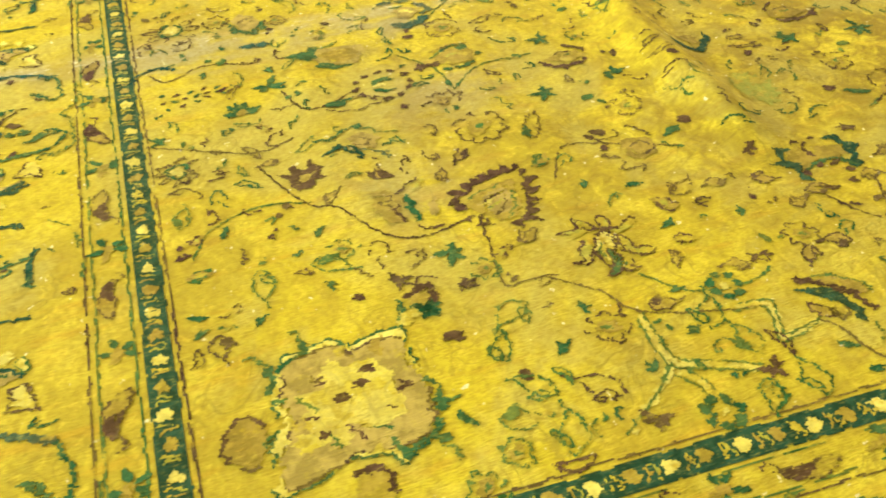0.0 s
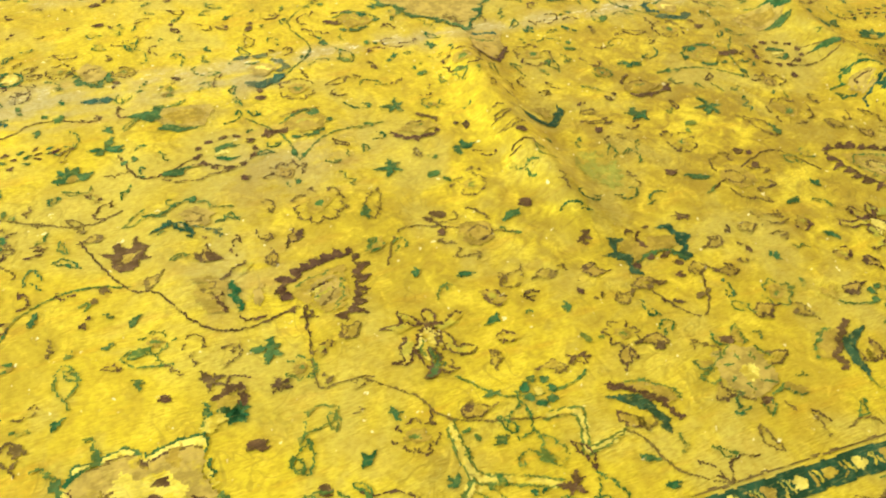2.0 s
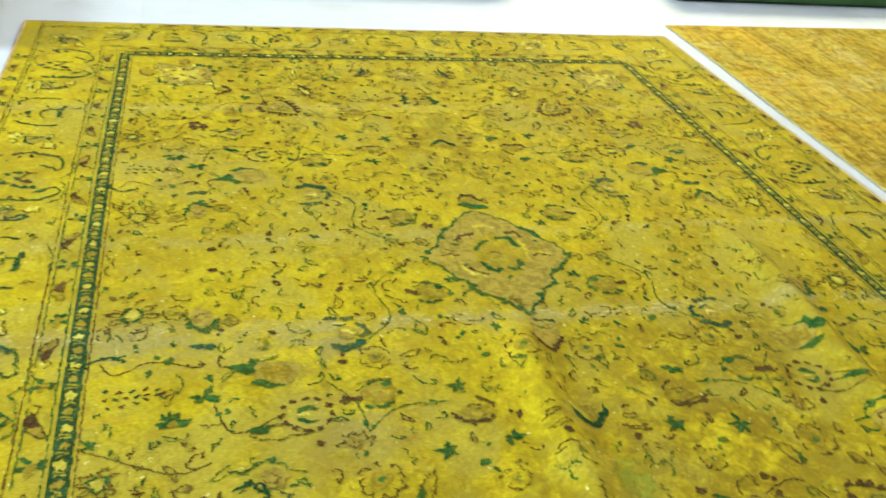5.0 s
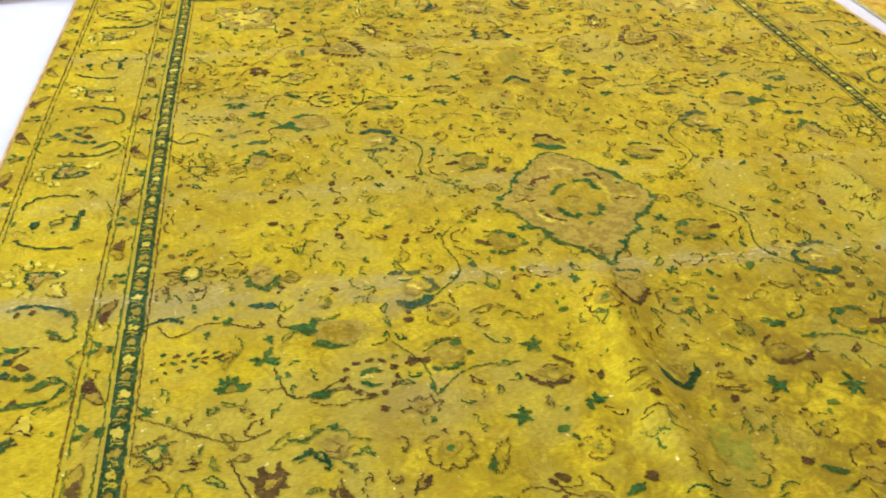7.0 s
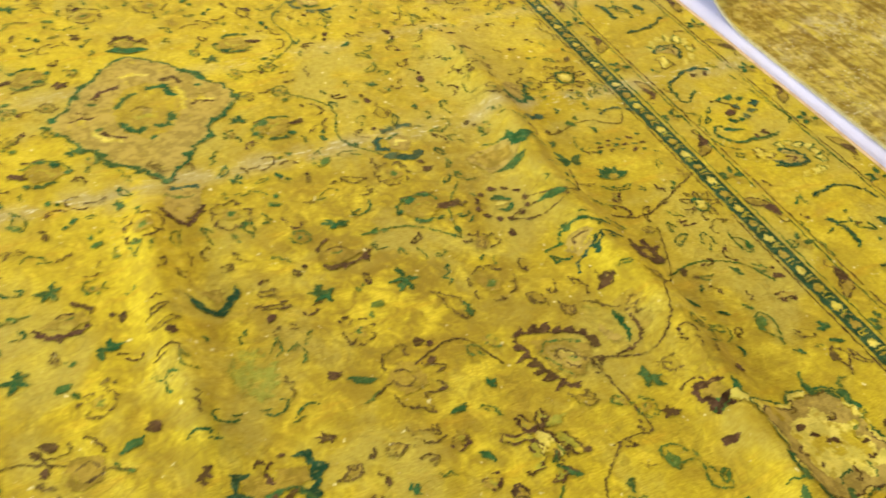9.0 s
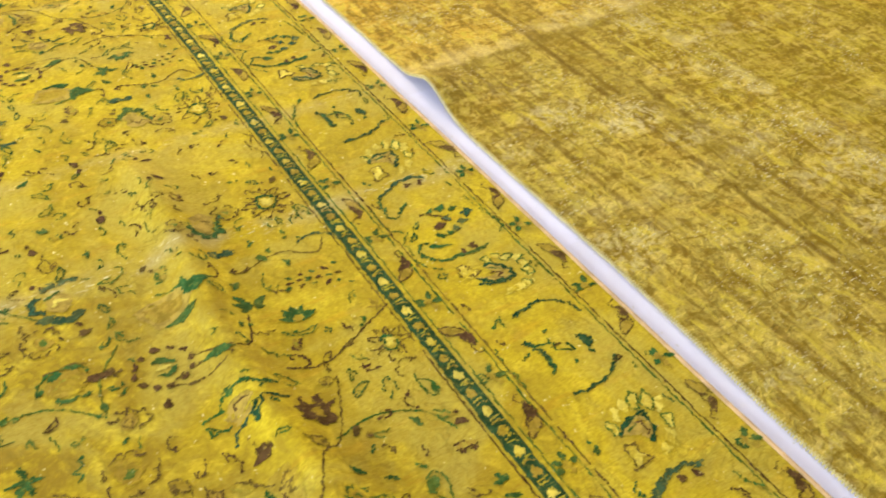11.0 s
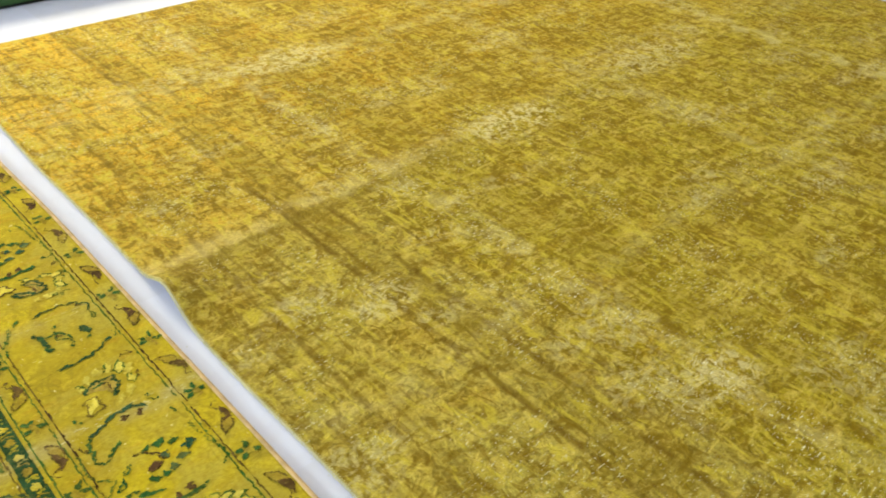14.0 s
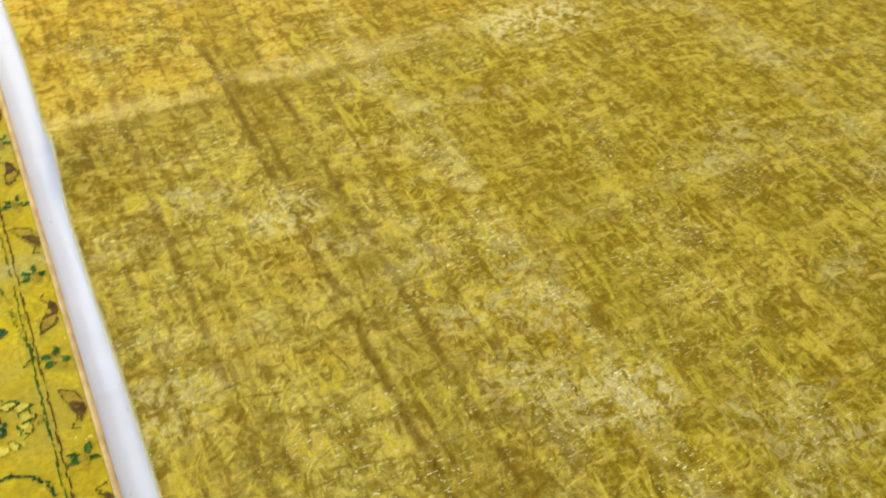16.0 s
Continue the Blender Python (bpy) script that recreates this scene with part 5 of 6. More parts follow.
STEMS = [
    (LBROWN, 0.0062, False, [(-0.95, -0.81), (-0.92, -0.89), (-0.88, -0.96), (-0.84, -0.98), (-0.79, -1.07), (-0.73, -1.10), (-0.64, -1.08)]),
    (LBROWN, 0.0062, False, [(-0.62, -1.08), (-0.635, -1.18), (-0.64, -1.25), (-0.58, -1.25), (-0.51, -1.31), (-0.48, -1.36), (-0.40, -1.39), (-0.29, -1.41)]),
    (LBROWN, 0.0055, False, [(-0.24, -1.46), (-0.22, -1.48), (-0.21, -1.53), (-0.17, -1.57), (-0.14, -1.58), (-0.12, -1.55), (-0.06, -1.56)]),
    (LGREEN, 0.005, True, [(-0.34, -1.40), (-0.29, -1.41), (-0.31, -1.47), (-0.28, -1.47), (-0.24, -1.46)]),
    (LGREEN, 0.005, True, [(-0.48, -1.37), (-0.48, -1.46), (-0.44, -1.48), (-0.37, -1.51)]),
    (LGREEN, 0.005, True, [(-0.48, -1.46), (-0.52, -1.50), (-0.59, -1.55)]),
    (LGREEN, 0.005, True, [(-0.48, -1.48), (-0.46, -1.51), (-0.46, -1.53)]),
    (LGREEN, 0.005, False, [(-1.10, -1.05), (-1.06, -0.97), (-0.97, -0.93), (-0.88, -0.95)]),
    (LBROWN, 0.005, False, [(-1.14, -0.68), (-1.06, -0.72), (-0.95, -0.77), (-0.87, -0.75)]),
    (LGREEN, 0.005, False, [(-0.44, -1.29), (-0.38, -1.35), (-0.29, -1.36), (-0.22, -1.33)]),
    (LBROWN, 0.005, False, [(-0.72, -0.63), (-0.82, -0.68), (-0.86, -0.58)]),
    (LGREEN, 0.006, False, [(-0.53, -0.70), (-0.54, -0.61), (-0.60, -0.53)]),
    (LGREEN, 0.005, False, [(-0.53, -0.70), (-0.44, -0.63), (-0.33, -0.62)]),
    (LBROWN, 0.005, False, [(-0.46, -1.03), (-0.41, -0.95), (-0.34, -0.96), (-0.21, -1.02)]),
    (LBROWN, 0.005, False, [(-0.06, -1.20), (-0.03, -1.27), (-0.005, -1.30)]),
    (LGREEN, 0.005, False, [(-0.30, -0.05), (-0.42, -0.16), (-0.40, -0.30), (-0.52, -0.42)]),
    (LBROWN, 0.005, False, [(-1.12, -0.40), (-1.08, -0.46), (-1.0, -0.42), (-0.9, -0.45)]),
]
QUARTERS = [(1, 1), (-1, 1), (1, -1), (-1, -1)]

for n, (name, build, places) in enumerate(FIELD):
    for k, (x, y, turn, size) in enumerate(places):
        for q, (sx, sy) in enumerate(QUARTERS):
            build(size, 50 * n + 7 * k + q).stamp(name, x, y, turn, sx, sy)
for n, (name, build, (x, y, turn, size)) in enumerate(AXIS):
    for sy in (1, -1):
        build(size, 900 + n).stamp(name, x, y, turn, 1, sy)
rnd = random.Random(11)
for name, places, build, low, high in (("bud", BROWN_BUDS, bud, 0.020, 0.028), ("dot", BROWN_DOTS, lambda s, seed: Figure(seed).dab(0, 0, s, BROWN, 2, 0.8), 0.010, 0.015),
                                       ("leaf", GREEN_LEAVES, spot_leaf, 0.013, 0.021),
                                       ("sprig", SPRIGS, lambda s, seed: bud(s, seed, LGREEN, None), 0.032, 0.042)):
    for k, (x, y) in enumerate(places):
        turn, size = rnd.uniform(0, 360), rnd.uniform(low, high)
        for q, (sx, sy) in enumerate(QUARTERS):
            build(size, 2000 + 9 * k + q).stamp(name, x, y, turn, sx, sy)
for colour, wide, double, places in STEMS:
    for sx, sy in QUARTERS:
        vine(places, colour, wide, double).stamp("stem", 0, 0, 0, sx, sy)

# small broken lines between the figures
taken = [(p[0], p[1], p[3]) for _, _, ps in FIELD for p in ps] + [(p[0], p[1], p[3]) for _, _, p in AXIS] + [(-0.0, 0.0, 0.26), (0.0, -0.36, 0.06)]
taken += [(x, y, 0.025) for x, y in BROWN_BUDS + BROWN_DOTS + GREEN_LEAVES + SPRIGS]
made = 0
KINDS = ("broken_line", "outline_leaf", "zigzag", "fleck")
while made < 205:
    x, y = rnd.uniform(-1.12, -0.02), rnd.uniform(-1.57, -0.02)
    if y < -0.95 and rnd.random() < 0.55:
        continue
    size = rnd.uniform(0.014, 0.032)
    if any(math.hypot(x - a, y - b) < r + size * 0.8 for a, b, r in taken):
        continue
    taken.append((x, y, size))
    turn = rnd.uniform(0, 360)
    for q, (sx, sy) in enumerate(QUARTERS):
        squiggle(size, 4000 + made).stamp(KINDS[made % 4], x, y, turn, sx, sy)
    made += 1


# outline buds and half-lost flowers
made = 0
while made < 46:
    x, y = rnd.uniform(-1.12, -0.03), rnd.uniform(-1.57, -0.03)
    size = rnd.uniform(0.026, 0.042)
    if any(math.hypot(x - a, y - b) < r * 0.8 + size * 0.7 for a, b, r in taken):
        continue
    taken.append((x, y, size))
    turn, kind = rnd.uniform(0, 360), made % 4
    for q, (sx, sy) in enumerate(QUARTERS):
        if kind == 0:
            bud(size, 5000 + made, rnd.choice((LBROWN, LGREEN)), None).stamp("outline_bud", x, y, turn, sx, sy)
        elif kind == 1:
            scalloped(size * 0.8, 5000 + made, rnd.choice((LBROWN, LGREEN)), 7).stamp("small_rosette", x, y, turn, sx, sy)
        elif kind == 2:
            tuft(size * 0.75, 5000 + made + q, rnd.choice((LBROWN, GREEN, BROWN, OLIVE))).stamp("small_tuft", x, y, turn, sx, sy)
        else:
            ragged_leaf(size * 0.8, 5000 + made, rnd.choice((BROWN, LGREEN)), OLIVE).stamp("small_ragged_leaf", x, y, turn, sx, sy)
    made += 1


# ---- the middle medallion ----
def medallion(seed):
    """A tan scalloped lozenge with a ragged green rim, a green wreath and a pale flower within."""
    f = Figure(seed)
    f.shape([(0.005, 0.267), (0.049, 0.236), (0.1, 0.204), (0.124, 0.162), (0.159, 0.143), (0.172, 0.099), (0.208, 0.068), (0.228, 0.018), (0.231, -0.01), (0.205, -0.032), (0.185, -0.066), (0.152, -0.075), (0.139, -0.098), (0.138, -0.134), (0.09, -0.166), (0.065, -0.204), (0.03, -0.248), (0.013, -0.272), (-0.003, -0.248), (-0.031, -0.221), (-0.054, -0.191), (-0.099, -0.169), (-0.118, -0.139), (-0.121, -0.109), (-0.153, -0.092), (-0.17, -0.058), (-0.176, -0.036), (-0.201, -0.016), (-0.214, 0.014), (-0.202, 0.042), (-0.169, 0.074), (-0.15, 0.114), (-0.125, 0.155), (-0.087, 0.186), (-0.054, 0.23), (-0.02, 0.261)], TAN, 1)
    f.line([(0.005, 0.267), (0.049, 0.236), (0.1, 0.204), (0.124, 0.162), (0.159, 0.143), (0.172, 0.099), (0.208, 0.068), (0.228, 0.018), (0.231, -0.01), (0.205, -0.032), (0.185, -0.066), (0.152, -0.075), (0.139, -0.098), (0.138, -0.134), (0.09, -0.166), (0.065, -0.204), (0.03, -0.248), (0.013, -0.272), (-0.003, -0.248), (-0.031, -0.221), (-0.054, -0.191), (-0.099, -0.169), (-0.118, -0.139), (-0.121, -0.109), (-0.153, -0.092), (-0.17, -0.058), (-0.176, -0.036), (-0.201, -0.016), (-0.214, 0.014), (-0.202, 0.042), (-0.169, 0.074), (-0.15, 0.114), (-0.125, 0.155), (-0.087, 0.186), (-0.054, 0.23), (-0.02, 0.261)], 0.0117, GREEN, 3, True)
    f.dab(-0.218, 0.015, 0.014, GREEN, 4, 0.75)
    f.dab(-0.205, 0.043, 0.014, GREEN, 4, 0.75)
    f.dab(-0.139, 0.123, 0.014, GREEN, 4, 0.75)
    f.dab(-0.119, 0.168, 0.014, GREEN, 4, 0.75)
    f.dab(0.155, 0.138, 0.014, GREEN, 4, 0.75)
    f.dab(0.172, 0.114, 0.014, GREEN, 4, 0.75)
    f.dab(0.23, 0.006, 0.014, GREEN, 4, 0.75)
    f.dab(0.181, -0.068, 0.014, GREEN, 4, 0.75)
    f.dab(0.135, -0.136, 0.014, GREEN, 4, 0.75)
    f.dab(0.071, -0.189, 0.014, GREEN, 4, 0.75)
    f.dab(-0.1, -0.171, 0.014, GREEN, 4, 0.75)
    f.dab(-0.042, -0.214, 0.014, GREEN, 4, 0.75)
    f.dab(0.012, -0.27, 0.014, GREEN, 4, 0.75)
    f.dab(-0.111, -0.134, 0.014, GREEN, 4, 0.75)
    f.dab(-0.157, -0.096, 0.014, GREEN, 4, 0.75)
    f.line([(0.124, 0.162), (0.159, 0.143), (0.172, 0.099)], 0.0221, GREEN, 4)
    f.line([(-0.054, -0.193), (-0.025, -0.227), (0.001, -0.253)], 0.0199, GREEN, 4)
    f.line([(-0.121, -0.109), (-0.116, -0.144), (-0.087, -0.177)], 0.0199, GREEN, 4)
    f.line([(0.152, -0.075), (0.181, -0.068), (0.208, -0.033)], 0.0199, GREEN, 4)
    f.shape([(-0.062, 0.067), (-0.024, 0.116), (0.031, 0.134), (0.082, 0.111), (0.101, 0.048), (0.088, -0.032), (0.052, -0.084), (-0.003, -0.104), (-0.047, -0.063), (-0.067, -0.007)], OLIVE, 2)
    f.shape([(-0.036, 0.035), (-0.011, 0.069), (0.033, 0.082), (0.066, 0.041), (0.066, -0.014), (0.037, -0.045), (-0.007, -0.041), (-0.032, -0.015)], OLIVE, 3)
    f.line([(-0.106, 0.097), (-0.08, 0.123), (-0.036, 0.136)], 0.0221, BROWN, 5)
    f.line([(0.067, 0.13), (0.1, 0.138), (0.117, 0.11)], 0.0221, LBROWN, 5)
    f.line([(-0.098, -0.043), (-0.079, -0.069), (-0.048, -0.078)], 0.0133, BROWN, 5)
    f.line([(-0.12, -0.032), (-0.1, -0.073), (-0.056, -0.093)], 0.0195, PALE, 4)
    f.line([(-0.025, 0.175), (0, 0.182), (0.042, 0.167)], 0.0195, PALE, 4)
    f.line([(0.094, 0.092), (0.109, 0.054), (0.099, -0.01)], 0.0195, PALE, 4)
    f.line([(-0.054, 0.039), (-0.044, 0.064), (-0.023, 0.082), (-0.002, 0.095)], 0.0243, GREEN, 5)
    f.line([(0.027, 0.109), (0.071, 0.102), (0.074, 0.07), (0.093, 0.052)], 0.0287, GREEN, 5)
    f.line([(0.067, -0.014), (0.068, -0.041), (0.049, -0.064), (0.024, -0.053)], 0.0265, GREEN, 5)
    f.line([(-0.051, -0.018), (-0.038, -0.053), (-0.018, -0.073), (0, -0.051)], 0.0265, GREEN, 5)
    f.line([(0, -0.104), (0.021, -0.098)], 0.0177, GREEN, 5)
    f.line([(-0.021, 0.02), (0, 0.033), (0.021, 0.017), (0.041, 0.024)], 0.0133, LBROWN, 6)
    f.line([(-0.017, -0.012), (0.011, -0.008), (0.035, -0.024)], 0.0177, FADED, 6)
    f.dab(0.011, 0.008, 0.016, TAN, 6, 0.75)
    f.line([(0.129, 0.017), (0.152, 0.022), (0.174, 0.007)], 0.0195, PALE, 4)
    f.line([(0.121, 0.007), (0.147, 0.013), (0.175, 0.001)], 0.0111, BROWN, 5)
    f.line([(0.135, 0.043), (0.163, 0.043)], 0.0133, LBROWN, 5)
    f.line([(-0.147, 0.015), (-0.122, 0.021)], 0.0195, PALE, 4)
    f.line([(-0.164, 0.018), (-0.139, 0.029), (-0.123, 0.016), (-0.104, 0.025)], 0.0111, BROWN, 5)
    f.line([(-0.148, 0.053), (-0.125, 0.043)], 0.0133, LBROWN, 5)
    f.line([(-0.024, -0.192), (-0.005, -0.21), (0.005, -0.236)], 0.0309, LBROWN, 4)
    f.dab(-0.108, -0.03, 0.01, GREEN, 5, 0.75)
    f.dab(-0.109, 0.078, 0.01, GREEN, 5, 0.75)
    f.dab(0.153, 0.085, 0.01, GREEN, 5, 0.75)
    return f


def near_pendant(seed):
    """A brown chevron under a worn teal bar."""
    f = Figure(seed)
    f.shape([(-0.023, 0.074), (0.059, 0.07), (0.045, -0.005), (-0.005, -0.057), (-0.033, -0.018)], TAN, 1)
    f.line([(-0.041, -0.004), (-0.026, -0.041), (0, -0.069), (0.027, -0.04), (0.049, -0.008)], 0.0182, BROWN, 4)
    f.line([(-0.013, 0.059), (0.012, 0.057), (0.053, 0.056)], 0.013, BLUE, 3)
    f.line([(-0.026, 0.044), (0.005, 0.024), (0.037, 0.03)], 0.0104, LGREEN, 3)
    return f


def far_pendant(seed):
    """A brown arch over green leaves."""
    f = Figure(seed)
    f.line([(-0.033, 0.02), (-0.013, 0.046), (0.02, 0.039), (0.042, 0.008)], 0.0182, BROWN, 4)
    f.shape([(-0.049, -0.019), (-0.02, -0.002), (0.004, -0.017), (0.041, -0.018), (0.053, -0.04), (0.007, -0.043)], GREEN, 3)
    f.shape([(-0.022, 0.005), (0.001, 0.026), (0.025, 0.009), (0.014, -0.016)], OLIVE, 2)
    return f


medallion(77).stamp("centre_medallion", -0.022, -0.046, 0)
near_pendant(31).stamp("medallion_pendant", -0.004, -0.408, 0)
far_pendant(32).stamp("medallion_pendant", -0.013, 0.279, 0)


# ---- borders: u runs along an edge, v outwards from the rug's middle ----
def border_map(side):
    if side in ("left", "right"):
        s = -1 if side == "left" else 1
        return lambda u, v: (s * v, u)
    s = -1 if side == "near" else 1
    tight = (HALF_Y - STRIPE_Y) / (HALF_X - STRIPE_X)
    return lambda u, v: (u, s * (STRIPE_Y + (v - STRIPE_X) * (tight if v > STRIPE_X + 0.03 else 1.0)))


def stamp_border(f, name, side, u, v, turn=0, flip=1):
    where, c, s = border_map(side), math.cos(radians(turn)), math.sin(radians(turn))
    out = []
    for a, b, _ in f.verts:
        a *= flip
        out.append(where(u + a * c - b * s, v + a * s + b * c))
    return knotted(f, name, out)


def border_palmette(seed):
    """Pale petals round a dark pointed cup on a pale foot."""
    f = Figure(seed)
    f.shape([(0.042, 0.042), (0.039, 0.019), (0.056, 0.012), (0.06, 0.029)], PALE, 2)
    f.shape([(0.038, 0.065), (0.027, 0.04), (0.045, 0.032), (0.049, 0.049)], PALE, 2)
    f.shape([(0.024, 0.082), (0.013, 0.059), (0.033, 0.053), (0.038, 0.074)], PALE, 2)
    f.shape([(-0.005, 0.083), (-0.01, 0.056), (0.014, 0.058), (0.015, 0.079)], PALE, 2)
    f.shape([(-0.037, 0.072), (-0.033, 0.052), (-0.008, 0.054), (-0.01, 0.073)], PALE, 2)
    f.shape([(-0.057, 0.052), (-0.044, 0.041), (-0.027, 0.049), (-0.038, 0.063)], PALE, 2)
    f.shape([(-0.071, 0.031), (-0.052, 0.021), (-0.039, 0.033), (-0.054, 0.043)], PALE, 2)
    f.shape([(-0.071, 0.002), (-0.049, 0.006), (-0.047, 0.024), (-0.067, 0.022)], PALE, 2)
    f.shape([(0.039, 0.007), (0.04, -0.009), (0.057, -0.016), (0.059, 0.003)], PALE, 2)
    f.shape([(-0.065, -0.027), (-0.047, -0.021), (-0.05, -0.003), (-0.069, -0.007)], PALE, 2)
    f.line([(0.042, 0.042), (0.039, 0.019), (0.056, 0.012), (0.06, 0.029)], 0.0059, LGREEN, 3, True)
    f.line([(0.024, 0.082), (0.013, 0.059), (0.033, 0.053), (0.038, 0.074)], 0.0059, LGREEN, 3, True)
    f.line([(-0.037, 0.072), (-0.033, 0.052), (-0.008, 0.054), (-0.01, 0.073)], 0.0059, LGREEN, 3, True)
    f.line([(-0.071, 0.031), (-0.052, 0.021), (-0.039, 0.033), (-0.054, 0.043)], 0.0059, LGREEN, 3, True)
    f.line([(0.039, 0.007), (0.04, -0.009), (0.057, -0.016), (0.059, 0.003)], 0.0059, LGREEN, 3, True)
    f.line([(0.038, 0.065), (0.027, 0.04), (0.045, 0.032), (0.049, 0.049)], 0.0059, GREEN, 3, True)
    f.line([(-0.005, 0.083), (-0.01, 0.056), (0.014, 0.058), (0.015, 0.079)], 0.0059, GREEN, 3, True)
    f.shape([(0.041, -0.016), (0.027, 0.018), (-0.024, 0.025), (-0.027, -0.017), (-0.009, -0.061), (0.01, -0.056), (-0.003, -0.022), (0.004, -0.005), (0.023, -0.018)], TAN, 3)
    f.line([(0.035, -0.021), (0.034, 0.004), (0.018, 0.02), (-0.025, 0.028), (-0.027, -0.008), (-0.023, -0.038), (-0.007, -0.064)], 0.013, DGREEN, 5)
    f.line([(0.001, -0.059), (-0.012, -0.028), (-0.02, -0.003)], 0.0143, DGREEN, 5)
    f.line([(0.026, -0.016), (0.008, 0.01), (-0.018, 0.016)], 0.0065, GREEN, 5)
    f.line([(0.009, -0.015), (-0.004, 0.002), (-0.005, -0.011), (-0.015, 0.001)], 0.0078, BROWN, 6)
    f.shape([(0.057, -0.08), (0.057, -0.058), (0.036, -0.051), (0.022, -0.038), (0.016, -0.055), (0.012, -0.085)], PALE, 2)
    f.line([(0.061, -0.078), (0.058, -0.057), (0.048, -0.058), (0.022, -0.038), (0.016, -0.055), (0.025, -0.066), (0.01, -0.086), (0.028, -0.086)], 0.0072, LBROWN, 4, True)
    return f


def border_palmette_turned(seed):
    """The same flower, turned outwards."""
    f = Figure(seed)
    f.shape([(0.05, 0.042), (0.071, 0.069), (0.041, 0.069), (0.024, 0.047)], PALE, 2)
    f.shape([(0.045, 0.064), (0.046, 0.093), (0.018, 0.078), (0.012, 0.056)], PALE, 2)
    f.shape([(0.009, 0.061), (-0, 0.081), (-0.026, 0.064), (-0.01, 0.05)], PALE, 2)
    f.shape([(-0.018, 0.046), (-0.041, 0.056), (-0.062, 0.035), (-0.037, 0.029)], PALE, 2)
    f.shape([(-0.039, 0.017), (-0.061, 0.026), (-0.071, 0.005), (-0.049, 0.002)], PALE, 2)
    f.shape([(0.051, 0.017), (0.082, 0.036), (0.068, 0.048), (0.04, 0.033)], PALE, 2)
    f.shape([(0.054, -0.009), (0.079, 0.009), (0.061, 0.019), (0.043, 0.007)], PALE, 2)
    f.shape([(0.043, -0.036), (0.067, -0.025), (0.056, -0.011), (0.033, -0.023)], PALE, 2)
    f.shape([(0.017, -0.058), (0.045, -0.054), (0.033, -0.038), (0.009, -0.047)], PALE, 2)
    f.line([(0.05, 0.042), (0.071, 0.069), (0.041, 0.069), (0.024, 0.047)], 0.0059, LGREEN, 3, True)
    f.line([(0.009, 0.061), (-0, 0.081), (-0.026, 0.064), (-0.01, 0.05)], 0.0059, LGREEN, 3, True)
    f.line([(0.051, 0.017), (0.082, 0.036), (0.068, 0.048), (0.04, 0.033)], 0.0059, LGREEN, 3, True)
    f.line([(0.017, -0.058), (0.045, -0.054), (0.033, -0.038), (0.009, -0.047)], 0.0059, LGREEN, 3, True)
    f.shape([(0.006, -0.043), (0.026, -0.027), (0.029, 0.003), (0.026, 0.029), (-0.015, 0.02), (-0.03, 0.006), (-0.006, -0.013)], TAN, 3)
    f.line([(0.003, -0.047), (0.023, -0.031), (0.031, 0.001), (0.03, 0.031), (-0.013, 0.024), (-0.036, 0)], 0.013, DGREEN, 5)
    f.line([(0.013, -0.003), (0.012, 0.012), (-0.014, 0.005)], 0.0091, BROWN, 6)
    f.line([(0.011, -0.028), (0.019, 0.003), (0.007, 0.019)], 0.0065, GREEN, 5)
    f.shape([(-0.017, -0.06), (-0.019, -0.031), (-0.047, -0.033), (-0.066, -0.069)], PALE, 2)
    f.line([(-0.014, -0.058), (-0.017, -0.03), (-0.04, -0.036), (-0.062, -0.026), (-0.067, -0.07)], 0.0072, LBROWN, 4, True)
    return f


